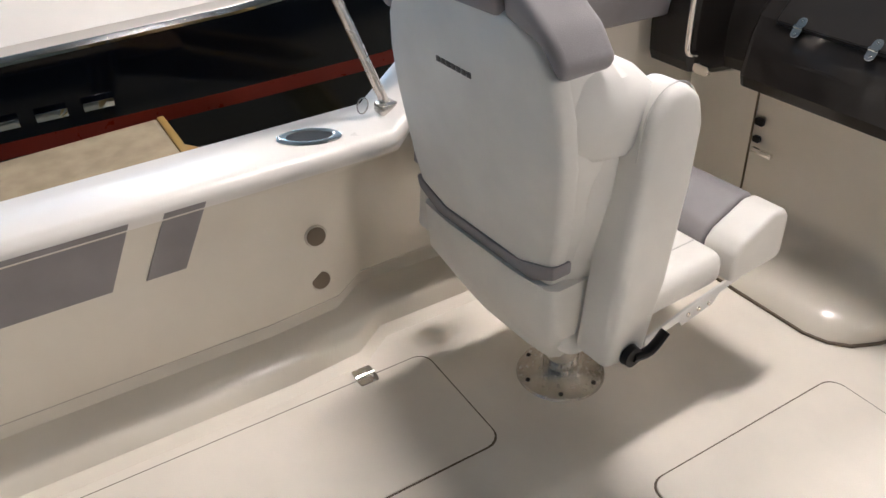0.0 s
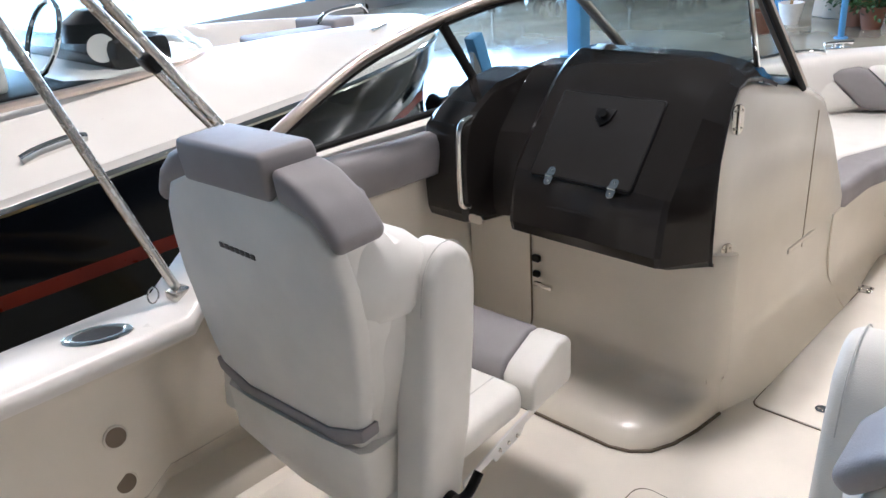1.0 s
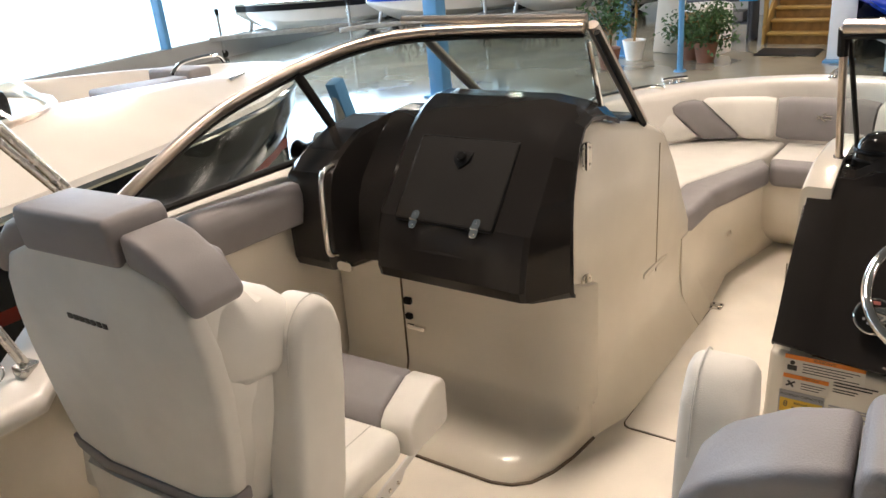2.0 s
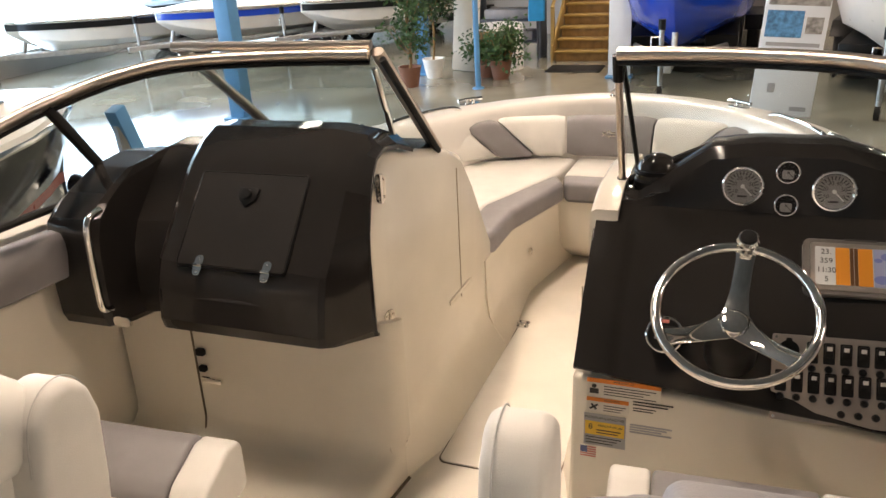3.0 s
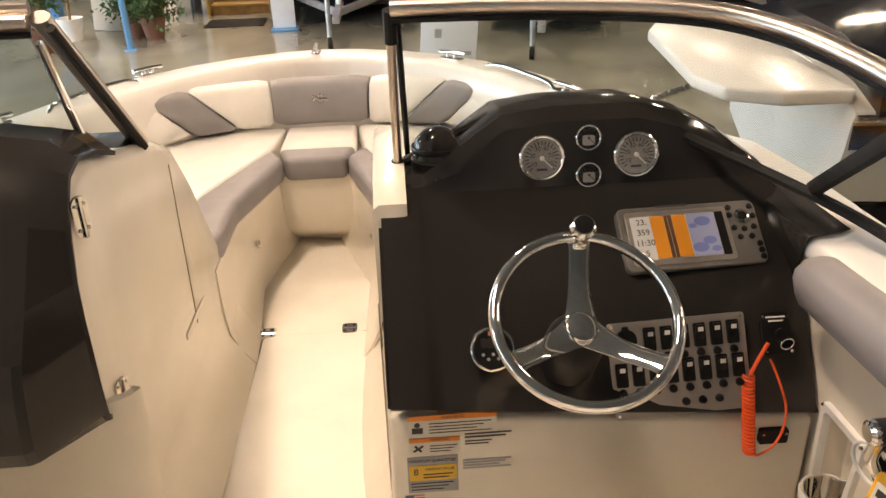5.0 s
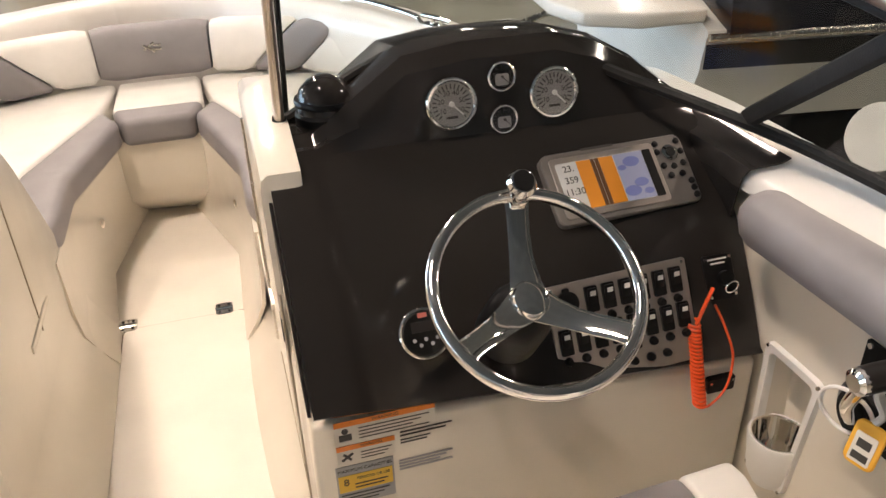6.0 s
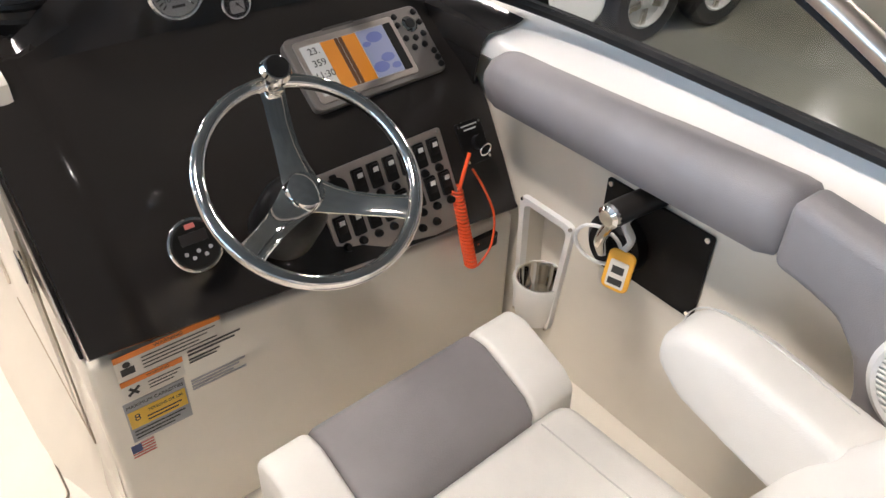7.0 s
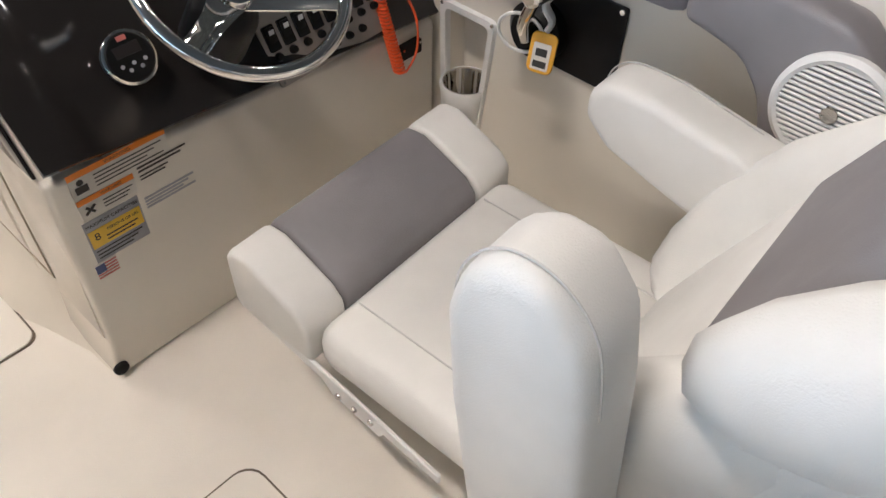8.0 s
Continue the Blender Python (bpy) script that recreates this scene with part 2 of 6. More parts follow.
def sheer_side(s, name, label):
    """One side of the liner with its gunwale, s = -1 port, 1 starboard."""
    ys = [-3.2, -2.4, -1.8, -1.5, -1.3, -1.2, -1.12, -1.06, -1.0, -0.94, -0.88, -0.82, -0.6, -0.3, 0.0, 0.3, 0.6, 0.9, 1.2]
    rings = []
    for y in ys:
        z, b = lerp(y, SHEER), lerp(y, BEAM)
        aft = lerp(y, [(-1.15, 1.0), (-0.85, 0.0)])      # aft: broad flat gunwale, forward: narrow sloping coaming
        inner = 1.005 * aft + 1.14 * (1 - aft)
        drop = 0.0 * aft + 0.05 * (1 - aft)
        wall = lerp(y, [(-1.31, 1.085), (-1.26, 1.175)])
        lip = lerp(y, [(-1.31, 0.012), (-1.26, 0.035)])
        prof = [(b, 0.30), (b + 0.01, z - 0.05), (b + 0.005, z - 0.015), (b - 0.015, z), (inner + 0.03, z - drop), (inner + 0.01, z - drop - 0.005), (inner, z - drop - 0.02), (inner, z - drop - 0.045),
                (inner + lip, z - drop - 0.07), (wall - 0.03 * aft, 0.40), (wall - 0.022 * aft, 0.155), (wall - 0.010 * aft, 0.140), (wall + 0.016 * aft, 0.128), (wall + 0.014 * aft, 0.085), (wall - 0.045, 0.072), (wall - 0.088, 0.066), (wall - 0.102, 0.052), (wall - 0.112, 0.012), (wall - 0.15, 0.001), (wall, -0.05), (b, -0.05)]
        rings.append([(s * px, y, pz) for px, pz in prof])
    ob = solid(name, loft(rings), GEL, label, "boat side", kind="structure", angle=50)
    ob.data.materials.append(DECK)
    for f in ob.data.polygons:
        if f.center.z > lerp(f.center.y, SHEER) - 0.045 - 0.06 * (f.center.y > -0.9):
            f.material_index = 1
    return ob


FLOOR = cockpit_floor()
sheer_side(-1, "wall_port", "cream gelcoat boat side with a broad flat gunwale")
STARBOARD = sheer_side(1, "wall_starboard", "cream gelcoat boat side with a broad flat gunwale")


def cut_pocket(ob, bm):
    """Cuts the form bm out of a wall for good."""
    me = bpy.data.meshes.new("cutter")
    bmesh.ops.recalc_face_normals(bm, faces=bm.faces)
    bm.to_mesh(me)
    bm.free()
    tool = new("cutter", me)
    md = ob.modifiers.new("pocket", "BOOLEAN")
    md.operation, md.solver, md.object = "DIFFERENCE", "EXACT", tool
    bpy.context.view_layer.update()
    cut = bpy.data.meshes.new_from_object(ob.evaluated_get(bpy.context.evaluated_depsgraph_get()))
    ob.modifiers.remove(md)
    ob.data = cut
    bpy.data.objects.remove(tool)


cut_pocket(STARBOARD, prism([(-0.022, 0.470), (-0.158, 0.470), (-0.132, 0.185), (-0.030, 0.178)], "x", 1.12, 1.236, 0))


def bow_shell():
    """Gunwale round the bow, its inner wall and hull side, one loft along the outline."""
    rings = []
    outline = []
    for y in (1.2, 1.4, 1.6, 1.8, 2.0, 2.15, 2.3, 2.45, 2.55, 2.65, 2.72, 2.78, 2.82):
        outline.append((-lerp(y, BEAM), y))
    left = spline([(x, y, 0) for x, y in outline] + [(0, 2.85, 0)], 2)
    pts = left + [Vector((-p.x, p.y, 0)) for p in reversed(left[:-1])]
    centre = Vector((0, 1.2, 0))
    for i, p in enumerate(pts):
        d = (pts[min(i + 1, len(pts) - 1)] - pts[max(i - 1, 0)]).normalized()
        n = Vector((d.y, -d.x, 0))      # inward
        z = lerp(p.y, SHEER)
        prof = [(-0.0, 0.30), (-0.012, z - 0.05), (-0.005, z - 0.012), (0.02, z), (0.15, z + 0.004), (0.19, z - 0.005), (0.21, z - 0.03), (0.22, z - 0.10), (0.24, 0.30), (0.24, -0.05), (0.0, -0.05)]
        rings.append([p + n * u + Vector((0, 0, w)) for u, w in prof])
    return solid("wall_bow", loft(rings), DECK, "white gelcoat bow gunwale and inner side", "boat bow", kind="structure", angle=50), pts


BOW, BOW_LINE = bow_shell()


def hull():
    rings = []
    for y in (-3.2, -2, 0, 1.2, 1.8, 2.3, 2.6, 2.8, 2.86):
        b = max(lerp(y, BEAM), 0.03) + 0.0
        k = lerp(y, [(1.0, -0.75), (2.86, -0.2)])
        rings.append([(b, y, 0.31), (b * 0.93, y, -0.25), (0.02, y, k), (-0.02, y, k), (-b * 0.93, y, -0.25), (-b, y, 0.31)])
    return solid("hull", thick(loft(rings, closed=False), 0.01), DECK, "white gelcoat outer hull of the boat", "boat hull", kind="structure")


hull()


# ---- bow seating ----
def bow_seating():
    base = [(-1.05, 0.62), (-1.05, 1.6), (-0.8, 2.2), (-0.4, 2.55), (0.4, 2.55), (0.8, 2.2), (1.05, 1.6), (1.05, 0.62), (0.27, 0.62)]
    inner_top = [(0.258, 1.0), (0.265, 1.40), (0.14, 1.86), (-0.16, 1.86), (-0.265, 1.40), (-0.258, 1.0)]
    inner_bot = [(0.182, 1.0), (0.20, 1.55), (0.06, 2.02), (-0.12, 2.04), (-0.22, 1.55), (-0.170, 1.0)]
    seat = thing("bow_seat_base", "cream gelcoat U-shaped seat base moulded into the bow", "seat base", kind="structure")
    def cove(k, z):
        return [(u + (x - u) * k, v + (y - v) * k, z) for (u, v), (x, y) in zip(inner_bot, inner_top)]
    bm = loft([cove(0, 0.001), cove(0.25, 0.028), cove(0.55, 0.065), cove(0.85, 0.12), cove(0.95, 0.20), cove(1, 0.36)], closed=False)
    part("front_face", thick(bm, -0.012), GEL, seat, angle=50)
    for s in (-1, 1):
        q = [(s * 0.265, 0.62), (s * 0.265, 1.40), (s * 0.15, 1.86), (s * 0.15, 2.35), (s * 0.55, 2.35), (s * 0.85, 2.0), (s * 0.99, 1.6), (s * 1.03, 0.62)]
        part("seat_top", prism(q, "z", 0.335, 0.355, 0.004), GEL, seat)
    part("seat_top", prism([(-0.15, 1.86), (0.15, 1.86), (0.15, 2.45), (-0.15, 2.45)], "z", 0.335, 0.355, 0.004), GEL, seat)
    for s, y in ((-1, 1.55), (1, 1.55)):
        part("drain_fitting", lathe([(0.016, 0), (0.016, 0.004), (0.008, 0.006)], facing((s * 0.221, y, 0.20), (-s, -0.27, 0.05)), 16), CHROME, seat)

    # cushions: grey front roll and white seat
    def cushion_set(roll, flat, label):
        c = thing("bow_seat_cushion", label, "cushion", "bow seat cushions")
        part("front_roll", prism(roll, "z", 0.345, 0.445, 0.026, 4), GREY, c, "grey vinyl front roll")
        part("pad", prism(flat, "z", 0.345, 0.44, 0.022, 4), VINYL, c)
    for s in (-1, 1):
        cushion_set([(s * 0.285, 1.0), (s * 0.25, 1.12), (s * 0.25, 1.39), (s * 0.13, 1.85), (s * 0.20, 2.00), (s * 0.40, 1.45), (s * 0.40, 1.0)],
                    [(s * 0.40, 0.72), (s * 0.40, 1.45), (s * 0.20, 2.00), (s * 0.165, 2.33), (s * 0.45, 2.38), (s * 0.75, 2.1), (s * 0.92, 1.7), (s * 0.97, 0.72)],
                    "white vinyl bow seat cushion with a grey front roll")
    cushion_set([(-0.125, 1.835), (0.125, 1.835), (0.165, 1.99), (-0.165, 1.99)], [(-0.165, 1.99), (0.165, 1.99), (0.16, 2.34), (-0.16, 2.34)], "small white vinyl bow cushion with a grey front roll")

    # backrests along the inner wall
    half_line = spline([(-0.95, 1.25, 0), (-0.90, 1.65, 0), (-0.76, 2.0, 0), (-0.52, 2.2, 0), (-0.25, 2.30, 0), (0, 2.33, 0)], 6)
    line = half_line + [Vector((-q.x, q.y, 0)) for q in reversed(half_line[:-1])]
    n = len(line)
    arc = [0.0]
    for a, b in zip(line, line[1:]):
        arc.append(arc[-1] + (b - a).length)
    half = arc[-1] / 2

    def at(sv):
        sv = min(max(sv + half, 0), arc[-1] - 1e-5)
        for i in range(n - 1):
            if arc[i + 1] > sv:
                f = (sv - arc[i]) / (arc[i + 1] - arc[i])
                p = line[i].lerp(line[i + 1], f)
                d = (line[min(i + 2, n - 1)] - line[max(i - 1, 0)]).normalized()
                return p, Vector((d.y, -d.x, 0))

    def back(name, s0, s1, lean, m, label, lean_in=True, z0=0.455, z1=0.655, th=0.09, group="bow backrests"):
        rings = []
        k = 8
        for i in range(k + 1):
            f = i / k
            e = 0.012 if i in (0, k) else 0.0
            ring_ = []
            for u, w in ((0.21, z0 + e), (0.21 + th, z0 + e), (0.225 + th, z0 + 0.02), (0.215 + th, z0 + 0.10), (0.20 + th * 0.9, z1 - 0.03), (0.185 + th * 0.8, z1 - 0.008 - e), (0.21, z1 - e)):
                sh = lean * ((w - z0) / (z1 - z0) - 0.5) * (1.0 if lean_in else f)
                p, nn = at(s0 + (s1 - s0) * f + sh)
                ring_.append(p + nn * (u - e - 0.21 - th) + Vector((0, 0, w)))
            rings.append(ring_)
        return part(name, loft(rings), m, None, label, 60)
    for s in (-1, 1):
        b = thing("bow_cushion", "white vinyl side backrest with a slanted grey stripe in the bow", "backrest", "bow backrests")
        for nm, a0, a1, l0, m in (("pad", 0.225, 0.47, 0.20, VINYL), ("stripe", 0.48, 0.67, 0.20, GREY), ("side_pad", 0.68, 1.50, 0.20, VINYL)):
            back(nm, s * a0, s * a1, s * l0, m, "grey vinyl stripe" if m is GREY else "", nm != "pad").parent = b
    b = thing("bow_cushion", "grey vinyl centre backrest with an embroidered fish emblem", "backrest", "bow backrests")
    back("pad", -0.215, 0.215, 0, GREY, "").parent = b
    e = facing((0.0, 2.318, 0.575), (0, -1, 0.12))
    part("emblem", joined(bx(e @ pose(-0.012, 0.004, 0, 0, 0, 35), 0.05, 0.009, 0.004, 0.001), bx(e @ pose(-0.012, -0.004, 0, 0, 0, -35), 0.05, 0.009, 0.004, 0.001), bx(e @ pose(0.02, 0.008, 0, 0, 0, 0), 0.03, 0.008, 0.004, 0.001), bx(e @ pose(0.02, -0.008, 0, 0, 0, 0), 0.03, 0.008, 0.004, 0.001)), STEEL, b, "silver emblem")

    # grab rails
    for s in (-1, 1):
        g = thing("grab_rail", "polished stainless grab rail on the bow gunwale", "rail", "grab rails")
        pts = [(s * 0.97, 1.72, 0.675), (s * 0.955, 1.73, 0.72), (s * 0.93, 1.78, 0.735), (s * 0.82, 2.06, 0.735), (s * 0.76, 2.16, 0.72), (s * 0.765, 2.18, 0.675)]
        part("rail", tube(spline(pts, 6), 0.011), CHROME, g)
        for p in (pts[0], pts[-1]):
            part("flange", lathe([(0.022, 0), (0.022, 0.006), (0.012, 0.01)], pose(p[0], p[1], 0.685), 20), CHROME, g)


bow_seating()


def cleat(x, y, z, rz):
    c = thing("cleat", "polished stainless mooring cleat on the gunwale", "cleat", "cleats", at=pose(x, y, z, 0, 0, rz))
    part("base", plate(0.13, 0.045, 0.008, 0.02, Matrix.Identity(4), 0.003), CHROME, c)
    part("horn", tube(spline([(-0.075, 0, 0.028), (-0.03, 0, 0.03), (0.03, 0, 0.03), (0.075, 0, 0.028)], 4), 0.009), CHROME, c)
    for k in (-1, 1):
        part("post", lathe([(0.010, 0.004), (0.008, 0.03)], pose(k * 0.022, 0, 0), 14), CHROME, c)


cleat(-0.035, 2.73, 0.702, 90)
cleat(-0.76, 2.36, 0.705, 50)
cleat(1.0, 1.66, 0.71, -65)
cleat(0.62, 2.42, 0.705, -45)
cleat(-1.08, 1.55, 0.712, 65)


# ---- helm console ----
DASH_TOP = [(0.29, 0.83), (0.38, 0.85), (0.47, 0.915), (0.566, 0.985), (0.68, 1.0), (0.86, 1.0), (0.95, 0.975), (1.05, 0.92), (1.13, 0.86), (1.17, 0.83)]


def dash_profile(x):
    b = 0.507 - 0.073 * (x - 0.29) / 0.85
    T = lerp(x, DASH_TOP)
    low = lerp(x, [(0.29, 0.0), (0.36, 0.0), (0.39, 1.0), (1.2, 1.0)])
    off = 0.012 * (1 - low)
    pts = [(0.0, b - 0.0), (0.012, b + 0.01), (0.06, b + 0.5 * (0.63 - b)), (0.12, 0.63), (0.18, 0.70), (0.30, 0.793)]
    z1, z2 = min(0.83, 0.793 + 0.45 * (T - 0.793)), min(0.87, 0.793 + 0.65 * (T - 0.793))
    pts += [(0.343, z1), (0.352, z2), (0.368, max(z2, T - 0.03)), (0.39, T - 0.006), (0.42, T), (0.60, T - 0.03)]
    return [(y - off, z + off) for y, z in pts]


def helm_console():
    c = thing("helm_console", "cream gelcoat helm console with a charcoal dashboard", "console")
    # body: aft face, walkway side with a coved foot
    part("body", prism([(1.165, 0.0), (0.262, 0.0), (0.278, 0.10), (0.285, 0.495), (1.165, 0.422)], "y", 0.0, 0.25, 0.012, 3), GEL, c)
    rings = []
    for y, f, zt in ((0.02, 0.262, 0.50), (0.10, 0.258, 0.60), (0.22, 0.225, 0.735), (0.268, 0.208, 0.782), (0.272, 0.206, 0.840), (0.33, 0.195, 0.860), (0.40, 0.188, 0.880), (0.62, 0.18, 0.884), (0.80, 0.18, 0.86), (1.0, 0.185, 0.555), (1.18, 0.19, 0.30)):
        e, r = (0.272, 0.346) if 0.27 < y < 0.85 else (0.288, 0.328)
        rings.append([(f, y, 0), (f + 0.03, y, 0.03), (0.275, y, 0.11), (e, y, zt - 0.04), (e + 0.003, y, zt - 0.01), (e + 0.015, y, zt), (r, y, zt), (r, y, 0)])
    part("walkway_side", loft(rings), GEL, c, angle=45)
    part("front_panel", prism([(0.33, 0.0), (1.1, 0.0), (1.1, 0.8), (0.33, 0.83)], "y", 0.60, 0.64, 0.008), GEL, c)
    # storage door in the walkway side: piano hinge, pull and seam
    part("piano_hinge", tube([(0.2705, 0.70, 0.80), (0.273, 0.70, 0.20)], 0.006, 8), STEEL, c, "stainless piano hinge")
    part("door_seam", tube([(0.275, 0.17, 0.66), (0.2745, 0.17, 0.16), (0.2735, 0.69, 0.16)], 0.0018, 6), SEAM, c)
    pl = part("door_pull", plate(0.06, 0.095, 0.004, 0.014, facing((0.2785, 0.285, 0.515), (-1, 0, 0)), 0.0015), CHROME, c, "stainless flush pull")
    part("pull_slot", plate(0.036, 0.060, 0.002, 0.010, facing((0.2742, 0.285, 0.515), (-1, 0, 0)), 0), BLACK, pl)
    # dashboard
    xs = [0.29, 0.32, 0.355, 0.372, 0.384, 0.40, 0.44, 0.47, 0.52, 0.566, 0.62, 0.68, 0.77, 0.86, 0.905, 0.95, 1.0, 1.05, 1.085, 1.10, 1.13, 1.165]
    rings = [[(x, y - 0.004, z + 0.004) for y, z in dash_profile(x)] for x in xs]
    bm = loft(rings, closed=False)
    part("dashboard", thick(bm, -0.01), DARK, c, "glossy charcoal dashboard", 28)
    part("dash_groove", tube(spline([(0.385, y - 0.004, z + 0.004) for y, z in dash_profile(0.385)[:7]], 5), 0.004, 6), BLACK, c, "black groove beside the dash edge")
    # wing that carries the dashboard over the boat side up to the windshield
    section = [(1.160, 0.62, 0.15), (1.150, 0.69, 0.13), (1.138, 0.735, 0.11), (1.132, 0.778, 0.095), (1.138, 0.797, 0.085), (1.160, 0.803, 0.075), (1.180, 0.814, 0.058), (1.192, 0.826, 0.05)]
    wing = loft([[(x, y, z) for x, z, y in section], [(x, 0.25, z) for x, z, y in section], [(x - 0.005, 0.36, z) for x, z, y in section]], closed=False)
    part("dashboard_wing", thick(wing, 0.004), DARK, c, "glossy charcoal side wing", 45)
    part("end_cap", prism([(0.02, 0.50), (0.12, 0.64), (0.28, 0.80), (0.45, 0.85), (0.45, 0.6), (0.1, 0.5)], "x", 0.283, 0.290, 0.002), DARK, c)
    return c


HELM = helm_console()


def gauge(x, z, r, ticks, label):
    y = 0.330 + 0.13 * (z - 0.85)
    m = facing((x, y - 0.004, z), (0, -1, 0.16))
    g = thing("gauge", label, "gauge", "helm gauges", at=m)
    part("bezel", ring(r, r * 0.11, None, 40, 10), CHROME, g, "chrome bezel")
    part("housing", lathe([(r * 0.98, -0.004), (r * 0.98, 0.001)], None, 32), BLACK, g)
    part("dial", lathe([(r * 0.9, 0.0012), (r * 0.9, 0.002)], None, 32), DIAL if r > 0.035 else BLACK, g, "silver dial face" if r > 0.035 else "black dial face")
    if r < 0.035:
        part("window", plate(r * 1.05, r * 0.85, 0.0008, r * 0.2, pose(0, -r * 0.2, 0.0018), 0), DIAL, g, "silver scale window")
    marks = [bx(pose(r * 0.72 * math.cos(a), r * 0.72 * math.sin(a), 0.0023, 0, 0, math.degrees(a)), r * 0.2, r * 0.05, 0.0006, 0) for a in [radians(225 - 270 * k / ticks) for k in range(ticks + 1)]]
    part("scale", joined(*marks), INK, g)
    if r > 0.035:
        for k, s in enumerate(("10", "20", "30", "40", "50", "60")):
            a = radians(215 - 250 * k / 5)
            part("numeral", words(s, r * 0.30, pose(r * 0.47 * math.cos(a), r * 0.48 * math.sin(a), 0.0025), 0.0003), INK, g)
        part("bar", bx(pose(0, -r * 0.55, 0.0024), r * 0.5, r * 0.1, 0.0005, 0), INK, g)
    part("needle", joined(bx(pose(r * 0.2, -r * 0.2, 0.0045, 0, 0, -45), r * 0.8, r * 0.06, 0.001, 0), lathe([(r * 0.11, 0.002), (r * 0.11, 0.006)], None, 14)), WHITE if r > 0.035 else INK, g)
    gl = part("lens", lathe([(r * 0.97, 0.006), (r * 0.97, 0.007)], None, 32), CLEAR, g)
    gl.visible_shadow = False


gauge(0.644, 0.905, 0.046, 20, "large round speed gauge with a silver dial and chrome bezel")
gauge(0.852, 0.903, 0.046, 20, "large round engine gauge with a silver dial and chrome bezel")
gauge(0.746, 0.944, 0.026, 8, "small round gauge with a dark dial and chrome bezel")
gauge(0.748, 0.863, 0.026, 8, "small round gauge with a silver dial and chrome bezel")


def chartplotter():
    m = facing((0.945, 0.222, 0.742), (0.03, -0.66, 0.75))
    c = thing("chartplotter", "silver fish finder with a lit colour screen on the dashboard", "chartplotter", at=m)
    part("case", plate(0.308, 0.148, 0.022, 0.016, Matrix.Identity(4), 0.005), PLOTTER, c)
    part("bezel", plate(0.225, 0.125, 0.003, 0.008, pose(-0.026, 0.0, 0.0215), 0.001), SILVER, c, "grey bezel")
    part("dark_edge", plate(0.018, 0.100, 0.002, 0.002, pose(0.068, 0.0, 0.0235), 0), BLACK, c)
    s = part("screen", plate(0.185, 0.100, 0.002, 0.003, pose(-0.036, 0.0, 0.0235), 0), glow("screen_white", (0.52, 0.52, 0.50), 0.1), c, "lit screen with sonar and map")
    z = 0.0262
    part("sonar", joined(bx(pose(-0.070, 0, z), 0.030, 0.098, 0.0006, 0), bx(pose(-0.022, 0, z), 0.030, 0.098, 0.0006, 0)), glow("sonar_amber", (0.55, 0.20, 0.004), 0.12), s)
    part("sonar_trace", joined(bx(pose(-0.0505, 0, z), 0.008, 0.098, 0.0006, 0), bx(pose(-0.0415, 0, z), 0.008, 0.098, 0.0006, 0)), glow("sonar_dark", (0.08, 0.03, 0.005), 0.1), s)
    part("map", bx(pose(0.026, 0, z), 0.062, 0.098, 0.0006, 0), glow("map_pale", (0.30, 0.32, 0.46), 0.1), s)
    lake = glow("map_blue", (0.16, 0.19, 0.42), 0.1)
    for x, y, r in ((0.012, -0.03, 0.012), (0.035, -0.015, 0.010), (0.028, 0.03, 0.012), (0.005, 0.02, 0.006), (0.045, -0.035, 0.007)):
        part("map_lake", lathe([(r, 0), (r, 0.0006)], pose(x, y, z + 0.0004) @ Matrix.Diagonal((1.5, 0.9, 1, 1)), 14), lake, s)
    for k, t in enumerate(("23.", "359", "11:30", "5")):
        part("reading", words(t, 0.019, pose(-0.105, 0.036 - 0.024 * k, z + 0.0006), 0.0003), INK, s)
    part("dial_pad", lathe([(0.015, 0.0), (0.017, 0.005), (0.012, 0.007)], pose(0.118, 0.035, 0.021), 24), CHROME, c)
    part("dial_button", lathe([(0.010, 0.0), (0.010, 0.009)], pose(0.118, 0.035, 0.021), 20), BLACK, c)
    for i, (x, y) in enumerate([(0.094, 0.058), (0.142, 0.058), (0.092, 0.04), (0.144, 0.035), (0.096, 0.01), (0.118, 0.006), (0.140, 0.01), (0.105, -0.012), (0.130, -0.012), (0.143, -0.03), (0.143, -0.045), (0.143, -0.06)]):
        part("key", lathe([(0.0065, 0), (0.0065, 0.004), (0.005, 0.005)], pose(x, y, 0.021), 12), BLACK, c)
    part("brand_bar", bx(pose(-0.03, 0.073, 0.022), 0.07, 0.005, 0.001, 0), INK, c)


chartplotter()


